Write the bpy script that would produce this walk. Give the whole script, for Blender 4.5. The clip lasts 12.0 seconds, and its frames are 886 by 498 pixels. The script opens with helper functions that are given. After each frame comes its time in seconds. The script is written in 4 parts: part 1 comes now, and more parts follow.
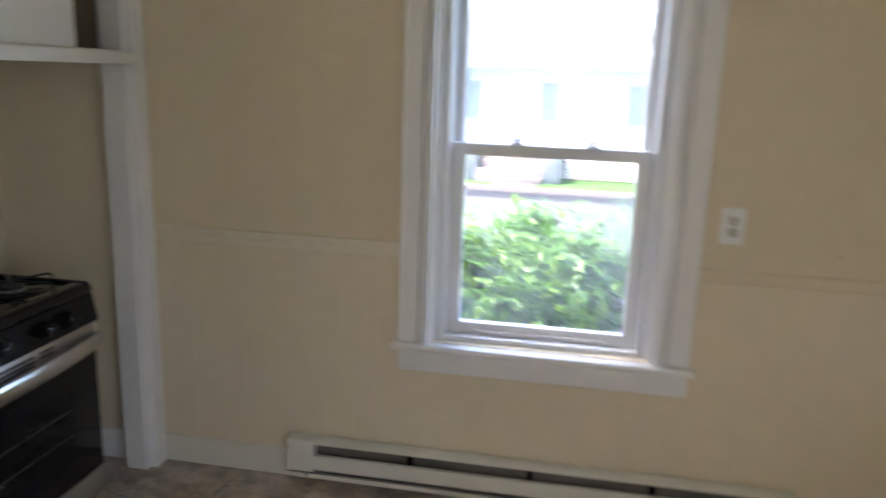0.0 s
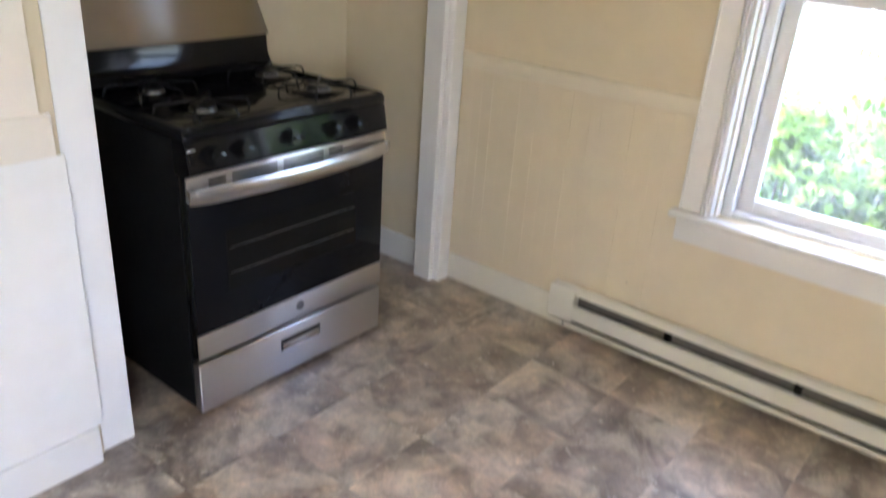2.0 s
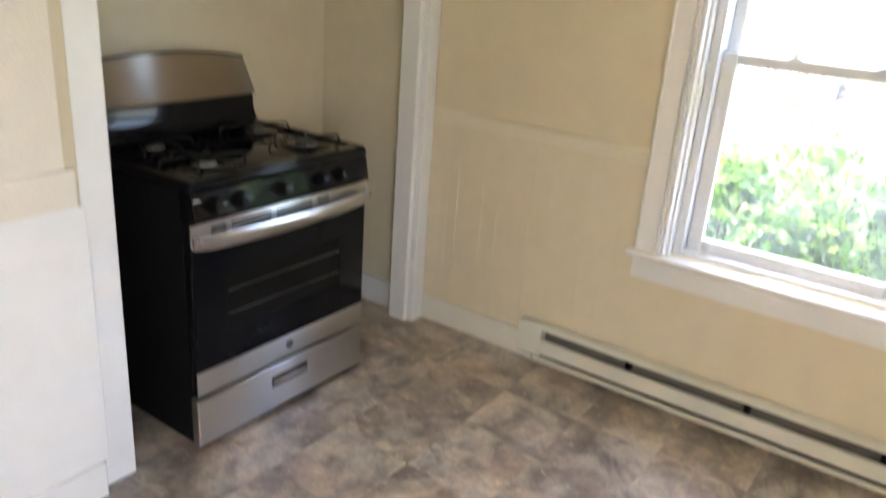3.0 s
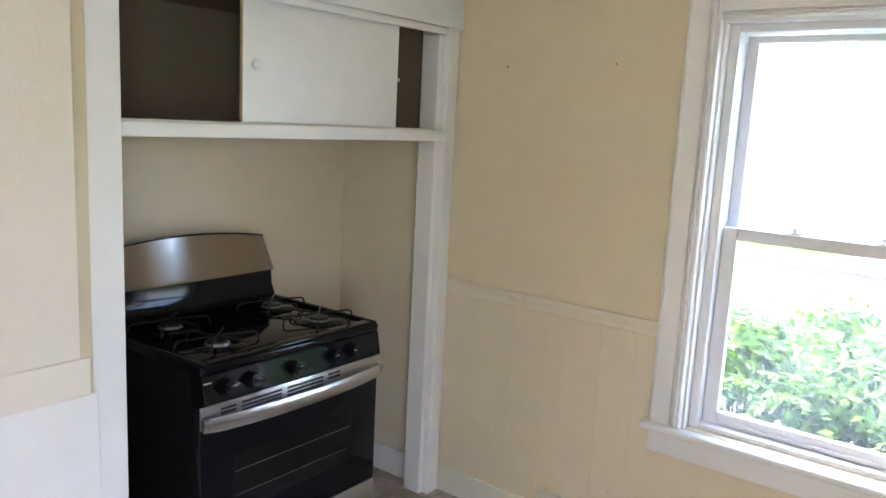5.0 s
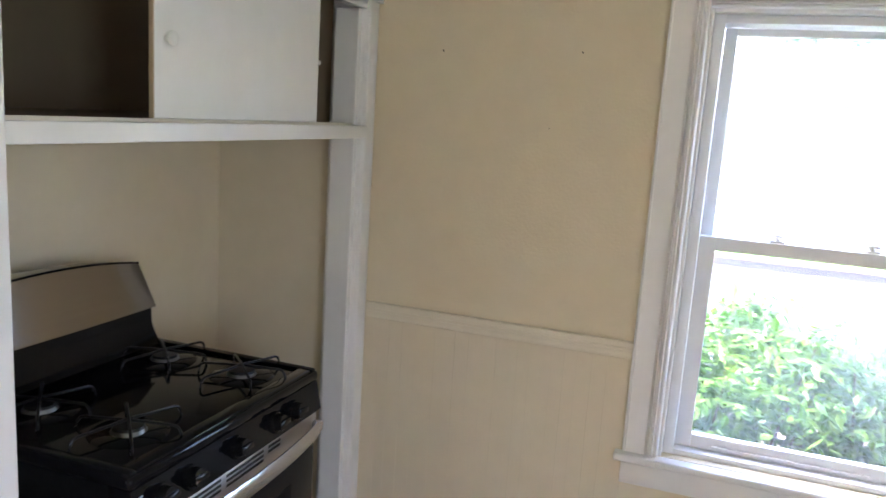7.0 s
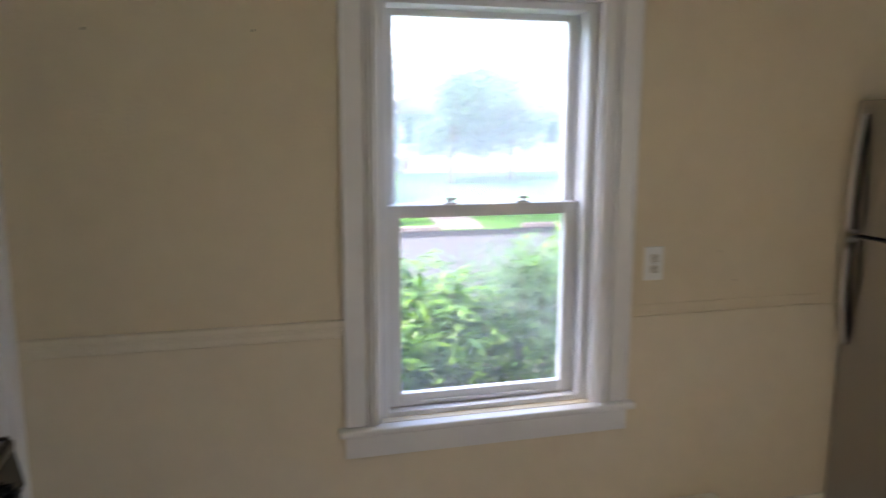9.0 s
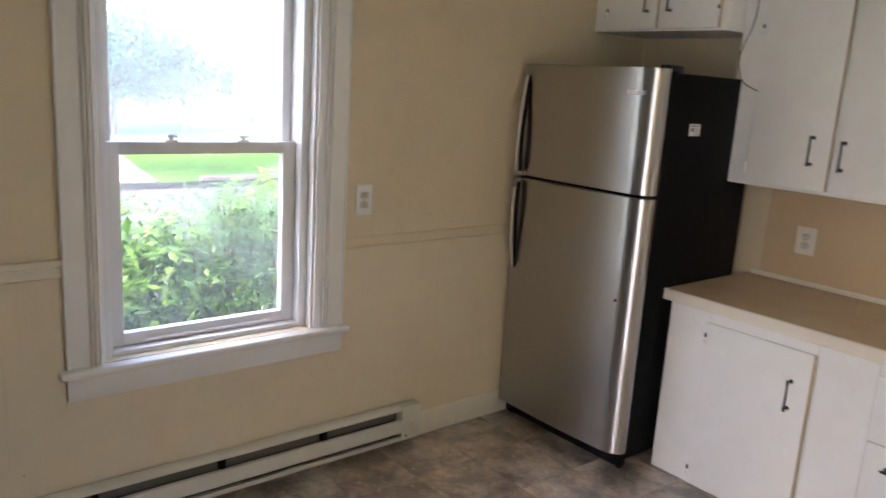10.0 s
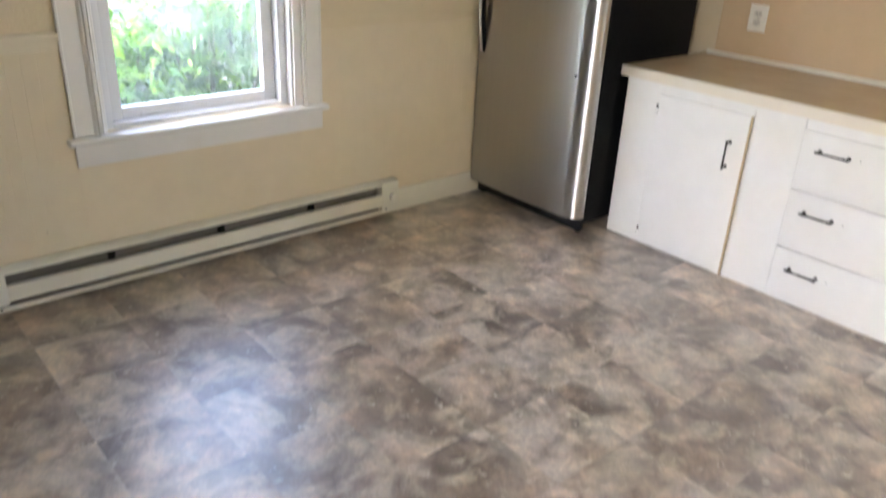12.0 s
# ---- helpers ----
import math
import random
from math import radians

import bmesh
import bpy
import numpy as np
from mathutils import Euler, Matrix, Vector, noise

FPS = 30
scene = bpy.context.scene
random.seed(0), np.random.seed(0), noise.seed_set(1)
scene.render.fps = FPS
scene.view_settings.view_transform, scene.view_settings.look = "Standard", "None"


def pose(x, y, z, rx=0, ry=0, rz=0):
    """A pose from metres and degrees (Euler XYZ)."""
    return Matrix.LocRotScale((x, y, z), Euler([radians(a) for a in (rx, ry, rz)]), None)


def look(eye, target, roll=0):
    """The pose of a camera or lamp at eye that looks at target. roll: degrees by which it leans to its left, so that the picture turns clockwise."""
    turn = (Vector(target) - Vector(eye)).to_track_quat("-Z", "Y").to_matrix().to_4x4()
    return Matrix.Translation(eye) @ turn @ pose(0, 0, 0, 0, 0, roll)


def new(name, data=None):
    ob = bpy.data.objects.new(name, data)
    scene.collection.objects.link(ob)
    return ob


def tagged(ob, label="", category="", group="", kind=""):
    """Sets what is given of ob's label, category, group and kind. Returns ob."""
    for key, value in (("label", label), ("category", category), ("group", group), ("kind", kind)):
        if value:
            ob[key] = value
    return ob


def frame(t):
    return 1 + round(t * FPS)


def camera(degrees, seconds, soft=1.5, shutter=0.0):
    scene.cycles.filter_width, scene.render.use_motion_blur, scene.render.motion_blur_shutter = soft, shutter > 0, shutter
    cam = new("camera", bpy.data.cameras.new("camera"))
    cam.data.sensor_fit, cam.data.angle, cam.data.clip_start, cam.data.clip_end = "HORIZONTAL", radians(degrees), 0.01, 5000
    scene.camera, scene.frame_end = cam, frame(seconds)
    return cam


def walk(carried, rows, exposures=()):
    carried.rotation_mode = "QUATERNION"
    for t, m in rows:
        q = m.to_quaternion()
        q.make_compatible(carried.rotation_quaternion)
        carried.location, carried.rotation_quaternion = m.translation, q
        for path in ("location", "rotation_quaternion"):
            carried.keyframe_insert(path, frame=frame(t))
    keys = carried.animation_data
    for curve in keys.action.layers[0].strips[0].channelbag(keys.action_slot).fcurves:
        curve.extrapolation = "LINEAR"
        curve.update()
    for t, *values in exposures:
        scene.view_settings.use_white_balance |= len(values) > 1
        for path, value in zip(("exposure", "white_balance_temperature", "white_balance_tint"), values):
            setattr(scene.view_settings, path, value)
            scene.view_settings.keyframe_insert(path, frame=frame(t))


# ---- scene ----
cam = camera(60.2, 12.0, shutter=0.55)
PATH = [
    (0, (0.085, 0.069, 1.553), (-0.253, 1.989, 1.105), 2.0),
    (0.3, (0.088, 0.153, 1.579), (-0.515, 2.013, 1.161), 3.5),
    (0.5, (0.097, 0.195, 1.586), (-0.681, 1.993, 1.184), 2.4),
    (1, (0.178, 0.237, 1.565), (-0.79, 1.935, 1.141), 2.8),
    (1.5, (0.291, 0.264, 1.571), (-0.787, 1.875, 1.082), 3.3),
    (2, (0.344, 0.277, 1.47), (-0.779, 1.714, 0.649), 4.0),
    (2.5, (0.378, 0.213, 1.449), (-0.647, 1.665, 0.533), 4.6),
    (3, (0.399, 0.058, 1.527), (-0.661, 1.603, 0.828), 4.3),
    (3.3, (0.421, -0.024, 1.595), (-0.698, 1.546, 1.062), 3.5),
    (3.5, (0.444, -0.058, 1.634), (-0.727, 1.513, 1.233), 2.9),
    (3.7, (0.463, -0.069, 1.656), (-0.733, 1.499, 1.325), 2.6),
    (5.3, (0.457, 0.097, 1.63), (-0.74, 1.664, 1.296), 3.0),
    (5.5, (0.355, 0.095, 1.63), (-0.782, 1.704, 1.289), 3.1),
    (6, (0.121, 0.084, 1.645), (-0.877, 1.782, 1.296), 3.2),
    (6.5, (-0.036, 0.144, 1.651), (-0.91, 1.907, 1.295), 4.0),
    (6.7, (-0.153, 0.181, 1.65), (-0.949, 1.983, 1.308), 3.9),
    (8.5, (-0.786, 0.257, 1.616), (-0.608, 2.209, 1.217), 2.1),
    (9, (-0.839, 0.263, 1.611), (-0.323, 2.165, 1.27), 0.2),
    (9.5, (-0.989, 0.243, 1.6), (0.031, 1.92, 1.217), 2.9),
    (10, (-1.076, 0.13, 1.575), (0.17, 1.635, 1.148), 3.6),
    (10.5, (-1.098, 0.056, 1.59), (0.207, 1.512, 1.166), 1.5),
    (10.8, (-1.101, 0.005, 1.580), (0.197, 1.455, 1.118), 1.8),
    (11, (-1.105, -0.029, 1.563), (0.179, 1.428, 1.09), 1.5),
    (11.5, (-1.148, -0.091, 1.502), (0.072, 1.348, 0.836), 3.0),
    (11.7, (-1.186, -0.118, 1.475), (0.031, 1.293, 0.747), 2.9),
    (12, (-1.256, -0.164, 1.433), (-0.047, 1.193, 0.597), 2.9),
]
EXPOSURES = [
    (0.0, 4.37, 6180, 21),
    (0.5, 4.49, 6180, 22),
    (1.0, 4.94, 6280, 23),
    (1.5, 5.09, 6280, 21),
    (2.0, 5.51, 6430, 22),
    (2.5, 5.61, 6880, 21),
    (3.0, 5.43, 6880, 20),
    (3.5, 5.28, 6230, 20),
    (5.5, 5.32, 6130, 22),
    (6.5, 5.27, 6080, 23),
    (8.5, 4.32, 6080, 24),
    (9.0, 4.04, 6330, 23),
    (9.5, 4.14, 6570, 25),
    (10.5, 4.49, 6570, 23),
    (11.0, 4.64, 6420, 21),
    (11.5, 4.88, 6470, 19),
    (12.0, 5.03, 6420, 18),
]
walk(cam, [(t, look(eye, target, roll)) for t, eye, target, roll in PATH], EXPOSURES)

# ---- world and sun ----
SUN_HIGH, SUN_TURN = radians(58), radians(250)
world = bpy.data.worlds.new("world")
scene.world = world
world.use_nodes = True
wn = world.node_tree.nodes
sky = wn.new("ShaderNodeTexSky")
sky.sky_type, sky.sun_disc = "NISHITA", False
sky.sun_elevation, sky.sun_rotation = SUN_HIGH, SUN_TURN
sky.air_density, sky.dust_density = 1.0, 5.0
world.node_tree.links.new(sky.outputs[0], wn["Background"].inputs[0])
wn["Background"].inputs[1].default_value = 0.15
sun = new("sun", bpy.data.lights.new("sun", "SUN"))
sun.data.energy, sun.data.angle, sun.data.color = 1.4, radians(10), (1.0, 0.95, 0.88)
way = Vector((math.sin(SUN_TURN) * math.cos(SUN_HIGH), math.cos(SUN_TURN) * math.cos(SUN_HIGH), math.sin(SUN_HIGH)))
sun.matrix_world = look((0, 0, 12), Vector((0, 0, 12)) - way)



def fill_light(name, eye, target, wide, high, watts):
    """Added fill lamp with a sky tint, set in an unseen opening behind the camera."""
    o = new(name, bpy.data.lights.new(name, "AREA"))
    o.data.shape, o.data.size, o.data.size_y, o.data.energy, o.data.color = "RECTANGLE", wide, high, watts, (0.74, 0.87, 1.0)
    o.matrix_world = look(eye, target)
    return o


# both lamps are added to brighten the room; no such source is known
fill_light("west_fill_light", (-4.26, -1.25, 1.15), (0, -1.25, 1.15), 0.95, 1.6, 2.5)
fill_light("east_fill_light", (2.36, -1.25, 1.45), (0, -1.25, 1.45), 0.9, 1.1, 0.9)

# ---- numbers of the plan ----
NORTH, EAST, WEST, BACK, SOUTH, CEIL = 2.655, 2.28, -1.405, -2.09, -1.9, 2.5
GROUND = -1.62
MATS = {}


# ---- materials ----
def nodes(name):
    m = bpy.data.materials.new(name)
    m.use_nodes = True
    MATS[name] = m
    t = m.node_tree
    return m, t.nodes, t.links, t.nodes["Principled BSDF"]


def ramp(n, stops):
    r = n.new("ShaderNodeValToRGB")
    el = r.color_ramp.elements
    while len(el) < len(stops):
        el.new(0.5)
    for e, (at, c) in zip(el, stops):
        e.position, e.color = at, (*c, 1)
    return r


def noise_tex(n, l, vec, scale, detail=4.0, rough=0.55, dist=0.0):
    x = n.new("ShaderNodeTexNoise")
    x.inputs["Scale"].default_value, x.inputs["Detail"].default_value = scale, detail
    x.inputs["Roughness"].default_value, x.inputs["Distortion"].default_value = rough, dist
    l.new(vec, x.inputs["Vector"])
    return x


def coords(n, l, stretch=(1, 1, 1)):
    c, m = n.new("ShaderNodeNewGeometry"), n.new("ShaderNodeMapping")
    m.inputs["Scale"].default_value = stretch
    l.new(c.outputs["Position"], m.inputs["Vector"])
    return m.outputs[0]


def mixc(n, l, fac, a, b, mode="MIX"):
    x = n.new("ShaderNodeMix")
    x.data_type, x.blend_type = "RGBA", mode
    for sock, v in ((x.inputs[0], fac), (x.inputs[6], a), (x.inputs[7], b)):
        if isinstance(v, (int, float)):
            sock.default_value = v
        elif isinstance(v, tuple):
            sock.default_value = (*v, 1)
        else:
            l.new(v, sock)
    return x.outputs[2]


def bump(n, l, bsdf, height, strength, dist=0.002):
    b = n.new("ShaderNodeBump")
    b.inputs["Strength"].default_value, b.inputs["Distance"].default_value = strength, dist
    l.new(height, b.inputs["Height"])
    l.new(b.outputs[0], bsdf.inputs["Normal"])


def paint(name, colour, rough=0.45, grain=140.0, relief=0.25, stain=0.12, stretch=(1, 1, 1), dirt=(0.55, 0.45, 0.3), depth=0.002):
    """Brushed or rolled paint: slight blotches of tone, grain relief and a little grime."""
    m, n, l, b = nodes(name)
    v = coords(n, l)
    big, mid = noise_tex(n, l, v, 1.7, 5, 0.6), noise_tex(n, l, v, 11, 4, 0.6)
    dark = tuple(c * d ** 0.45 for c, d in zip(colour, dirt))
    r1 = ramp(n, [(0.42, (0, 0, 0)), (0.75, (1, 1, 1))])
    l.new(big.outputs[0], r1.inputs[0])
    f1 = n.new("ShaderNodeMath")
    f1.operation = "MULTIPLY"
    f1.inputs[1].default_value = stain
    l.new(r1.outputs[0], f1.inputs[0])
    c1 = mixc(n, l, f1.outputs[0], colour, dark)
    r2 = ramp(n, [(0.35, (0.975, 0.975, 0.97)), (0.7, (1.015, 1.015, 1.015))])
    l.new(mid.outputs[0], r2.inputs[0])
    l.new(mixc(n, l, 1.0, c1, r2.outputs[0], "MULTIPLY"), b.inputs["Base Color"])
    b.inputs["Roughness"].default_value = rough
    fine = noise_tex(n, l, coords(n, l, stretch), grain, 3, 0.6)
    bump(n, l, b, fine.outputs[0], relief, depth)
    return m


def plain(name, colour, rough=0.4, metal=0.0, spec=0.5, coat=0.0, grain=60, vary=0.1):
    m, n, l, b = nodes(name)
    x = noise_tex(n, l, coords(n, l), grain, 4)
    r = ramp(n, [(0.3, tuple(c * (1 - vary) for c in colour)), (0.7, tuple(min(1, c * (1 + vary)) for c in colour))])
    l.new(x.outputs[0], r.inputs[0])
    l.new(r.outputs[0], b.inputs["Base Color"])
    b.inputs["Roughness"].default_value, b.inputs["Metallic"].default_value = rough, metal
    b.inputs["Specular IOR Level"].default_value, b.inputs["Coat Weight"].default_value = spec, coat
    b.inputs["Coat Roughness"].default_value = 0.05
    return m


def steel(name, colour, rough, stretch, smear=0.1, aniso=0.8):
    """Brushed stainless steel: fine grain along one way, faint smears."""
    m, n, l, b = nodes(name)
    g = noise_tex(n, l, coords(n, l, stretch), 12, 2, 0.5)
    s = noise_tex(n, l, coords(n, l), 5, 4, 0.6)
    r = ramp(n, [(0.3, tuple(c * 0.98 for c in colour)), (0.7, tuple(c * 1.015 for c in colour))])
    l.new(g.outputs[0], r.inputs[0])
    l.new(r.outputs[0], b.inputs["Base Color"])
    b.inputs["Metallic"].default_value, b.inputs["Anisotropic"].default_value = 1.0, aniso
    upright = n.new("ShaderNodeCombineXYZ")
    upright.inputs[2].default_value = 1.0
    l.new(upright.outputs[0], b.inputs["Tangent"])
    rr = n.new("ShaderNodeMapRange")
    rr.inputs["To Min"].default_value, rr.inputs["To Max"].default_value = rough - smear / 2, rough + smear / 2
    l.new(s.outputs[0], rr.inputs["Value"])
    l.new(rr.outputs[0], b.inputs["Roughness"])
    return m


CREAM = paint("cream_wall_paint", (0.71, 0.60, 0.42), 0.42, 95, 0.6, 0.10, depth=0.003)
CREAM_SMOOTH = paint("cream_smooth_paint", (0.73, 0.625, 0.455), 0.38, 60, 0.2, 0.12, (1, 1, 0.08))
BUFF = paint("buff_wall_paint", (0.62, 0.515, 0.355), 0.45, 90, 0.4, 0.25)
BEIGE_WARM = paint("pinkish_wall_paint", (0.76, 0.685, 0.585), 0.42, 95, 0.55, 0.12, depth=0.003)
WHITE = paint("white_trim_paint", (0.80, 0.78, 0.75), 0.3, 26, 0.05, 0.05, (1, 1, 0.15), (0.6, 0.5, 0.4))
OFFWHITE = paint("ivory_trim_paint", (0.75, 0.71, 0.61), 0.35, 26, 0.2, 0.25, (0.15, 1, 1), (0.5, 0.4, 0.25))
RAIL = paint("cream_rail_paint", (0.75, 0.665, 0.51), 0.35, 26, 0.2, 0.2, (0.15, 1, 1), (0.5, 0.4, 0.25))
CABINET = paint("white_cabinet_paint", (0.80, 0.785, 0.755), 0.28, 24, 0.1, 0.12, (1, 1, 0.2), (0.6, 0.5, 0.4))
VINYL = paint("white_vinyl", (0.76, 0.76, 0.77), 0.32, 20, 0.03, 0.12)
CEILING = paint("ceiling_paint", (0.78, 0.75, 0.68), 0.6, 80, 0.4, 0.1)
HEATER = paint("heater_enamel", (0.72, 0.69, 0.60), 0.35, 20, 0.05, 0.25)
SPLASH = paint("beige_laminate_wall", (0.61, 0.45, 0.29), 0.2, 200, 0.05, 0.15)
RAWWOOD = paint("bare_brown_board", (0.27, 0.20, 0.13), 0.65, 30, 0.4, 0.4, (1, 0.1, 1))
EDGEWOOD = paint("worn_wood_edge", (0.50, 0.38, 0.24), 0.5, 40, 0.3, 0.4, (1, 1, 0.1))
PLASTIC = plain("white_plastic", (0.80, 0.79, 0.76), 0.3, vary=0.03)
CABLE = plain("grey_cable_sheath", (0.22, 0.20, 0.17), 0.5)
PLASTIC_OLD = plain("ivory_plastic", (0.74, 0.70, 0.62), 0.3, vary=0.04)
SOCKET = plain("aged_socket_plastic", (0.60, 0.56, 0.49), 0.35, vary=0.04)
SLOT = plain("dark_slot", (0.02, 0.018, 0.015), 0.6)
HEATER_IN = plain("dark_grey_metal", (0.15, 0.135, 0.115), 0.6)
FIN = plain("grey_heater_fins", (0.05, 0.046, 0.04), 0.5, 0.6)
ENAMEL = plain("black_enamel", (0.004, 0.004, 0.005), 0.07, spec=0.2, coat=0.0, vary=0.3)
BODYBLACK = plain("black_painted_steel", (0.006, 0.006, 0.006), 0.55, spec=0.06, vary=0.3)
BLACKPLASTIC = plain("black_plastic", (0.006, 0.006, 0.006), 0.16, spec=0.25, vary=0.2)
IRON = plain("black_grate_iron", (0.005, 0.005, 0.005), 0.32, spec=0.25, vary=0.4)
BURNER = plain("aluminium_burner", (0.19, 0.185, 0.18), 0.45, 1.0)
OVEN_GLASS = plain("dark_oven_glass", (0.005, 0.005, 0.006), 0.05, spec=0.10, vary=0.1)
OVEN_INNER = plain("oven_window_glass", (0.008, 0.007, 0.006), 0.10, spec=0.10, vary=0.2)
CHROME = plain("bright_chrome", (0.48, 0.475, 0.48), 0.22, 1.0, vary=0.02)
BRONZE = plain("dark_bronze", (0.045, 0.038, 0.034), 0.38, 0.8)
BRASS_OLD = plain("tarnished_hinge", (0.22, 0.19, 0.15), 0.4, 0.8)
STEEL_V = steel("fridge_steel", (0.42, 0.405, 0.39), 0.30, (0.2, 9, 0.2), 0.03)
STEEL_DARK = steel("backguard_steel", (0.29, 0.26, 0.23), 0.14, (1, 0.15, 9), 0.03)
STEEL_H = steel("stove_steel", (0.54, 0.53, 0.53), 0.305, (1, 0.15, 9), 0.03)
NAIL = plain("dark_metal", (0.05, 0.04, 0.035), 0.5, 0.7)
LABEL = plain("white_label", (0.75, 0.74, 0.72), 0.5, vary=0.02)
LABEL_GREY = plain("grey_print", (0.12, 0.12, 0.12), 0.5)
BADGE = plain("silver_badge", (0.78, 0.79, 0.82), 0.3, 0.0, vary=0.03)
BADGE_GREY = plain("grey_badge", (0.16, 0.16, 0.17), 0.3, 0.8)


def laminate():
    m, n, l, b = nodes("beige_laminate_top")
    v = coords(n, l)
    a, c = noise_tex(n, l, v, 4, 4), noise_tex(n, l, v, 260, 2, 0.7)
    r = ramp(n, [(0.35, (0.56, 0.405, 0.255)), (0.7, (0.63, 0.465, 0.30))])
    l.new(a.outputs[0], r.inputs[0])
    r2 = ramp(n, [(0.3, (0.86, 0.86, 0.86)), (0.6, (1.05, 1.05, 1.05))])
    l.new(c.outputs[0], r2.inputs[0])
    l.new(mixc(n, l, 1.0, r.outputs[0], r2.outputs[0], "MULTIPLY"), b.inputs["Base Color"])
    b.inputs["Roughness"].default_value = 0.27
    return m


COUNTER = laminate()
COUNTER_EDGE = paint("counter_edge_laminate", (0.76, 0.69, 0.58), 0.3, 100, 0.1, 0.2)


def vinyl_tile():
    """Printed stone-look vinyl: mottled brown, grey and cream, another cut of the print on every tile."""
    m, n, l, b = nodes("stone_print_vinyl")
    info = n.new("ShaderNodeObjectInfo")
    geo = n.new("ShaderNodeNewGeometry")
    sc = n.new("ShaderNodeVectorMath")
    sc.operation = "SCALE"
    sc.inputs["Scale"].default_value = 37.0
    comb = n.new("ShaderNodeCombineXYZ")
    w = n.new("ShaderNodeTexWhiteNoise")
    w.noise_dimensions = "1D"
    l.new(info.outputs["Random"], w.inputs["W"])
    l.new(w.outputs["Color"], sc.inputs[0])
    add = n.new("ShaderNodeVectorMath")
    add.operation = "ADD"
    l.new(geo.outputs["Position"], add.inputs[0])
    l.new(sc.outputs[0], add.inputs[1])
    v = add.outputs[0]
    n1 = noise_tex(n, l, v, 4.2, 8, 0.6, 0.5)
    n2 = noise_tex(n, l, v, 17.0, 8, 0.7, 0.5)
    n3 = noise_tex(n, l, v, 2.6, 4, 0.6, 0.6)
    n4 = noise_tex(n, l, v, 75, 3, 0.7)
    base = ramp(n, [(0.30, (0.072, 0.050, 0.036)), (0.42, (0.150, 0.108, 0.080)), (0.52, (0.300, 0.226, 0.172)), (0.59, (0.451, 0.350, 0.280)), (0.70, (0.665, 0.534, 0.432))])
    l.new(n1.outputs[0], base.inputs[0])
    veins = ramp(n, [(0.30, (0.66, 0.63, 0.6)), (0.48, (0.96, 0.96, 0.96)), (0.62, (1.22, 1.18, 1.12)), (0.72, (1.6, 1.5, 1.38))])
    l.new(n2.outputs[0], veins.inputs[0])
    c = mixc(n, l, 1.0, base.outputs[0], veins.outputs[0], "MULTIPLY")
    n5 = noise_tex(n, l, v, 4.6, 8, 0.62, 0.7)
    patch = ramp(n, [(0.46, (0, 0, 0)), (0.56, (0.55, 0.55, 0.55)), (0.66, (0.85, 0.85, 0.85))])
    l.new(n5.outputs[0], patch.inputs[0])
    pale = mixc(n, l, 1.0, (0.60, 0.52, 0.42), veins.outputs[0], "MULTIPLY")
    c = mixc(n, l, patch.outputs[0], c, pale)
    n6 = noise_tex(n, l, v, 4.4, 8, 0.62, 0.6)
    dark_patch = ramp(n, [(0.50, (0, 0, 0)), (0.62, (0.5, 0.5, 0.5)), (0.72, (0.7, 0.7, 0.7))])
    l.new(n6.outputs[0], dark_patch.inputs[0])
    c = mixc(n, l, dark_patch.outputs[0], c, (0.12, 0.094, 0.075))
    hue = ramp(n, [(0.40, (0, 0, 0)), (0.60, (1, 1, 1))])
    l.new(n3.outputs[0], hue.inputs[0])
    cool = mixc(n, l, 1.0, c, (0.96, 0.97, 1.02), "MULTIPLY")
    warm = mixc(n, l, 1.0, c, (1.04, 0.985, 0.92), "MULTIPLY")
    c = mixc(n, l, hue.outputs[0], cool, warm)
    tone = n.new("ShaderNodeMapRange")
    tone.inputs["To Min"].default_value, tone.inputs["To Max"].default_value = 0.86, 1.16
    l.new(info.outputs["Random"], tone.inputs["Value"])
    t3 = n.new("ShaderNodeCombineColor")
    for k in range(3):
        l.new(tone.outputs[0], t3.inputs[k])
    c = mixc(n, l, 1.0, c, t3.outputs[0], "MULTIPLY")
    n7 = noise_tex(n, l, v, 24.0, 5, 0.65, 0.3)
    fleck = ramp(n, [(0.60, (0, 0, 0)), (0.68, (0.6, 0.6, 0.6)), (0.76, (0.85, 0.85, 0.85))])
    l.new(n7.outputs[0], fleck.inputs[0])
    c = mixc(n, l, fleck.outputs[0], c, (0.62, 0.55, 0.46))
    fine = ramp(n, [(0.3, (0.85, 0.85, 0.85)), (0.7, (1.12, 1.12, 1.12))])
    l.new(n4.outputs[0], fine.inputs[0])
    l.new(mixc(n, l, 1.0, c, fine.outputs[0], "MULTIPLY"), b.inputs["Base Color"])
    rr = n.new("ShaderNodeMapRange")
    rr.inputs["To Min"].default_value, rr.inputs["To Max"].default_value = 0.32, 0.48
    l.new(n2.outputs[0], rr.inputs["Value"])
    l.new(rr.outputs[0], b.inputs["Roughness"])
    b.inputs["Specular IOR Level"].default_value = 1.0
    b.inputs["Coat Weight"].default_value, b.inputs["Coat Roughness"].default_value = 1.0, 0.38
    bump(n, l, b, n2.outputs[0], 0.12, 0.002)
    return m


TILE = vinyl_tile()
TILE_BED = plain("dark_tile_bed", (0.07, 0.058, 0.048), 0.6)


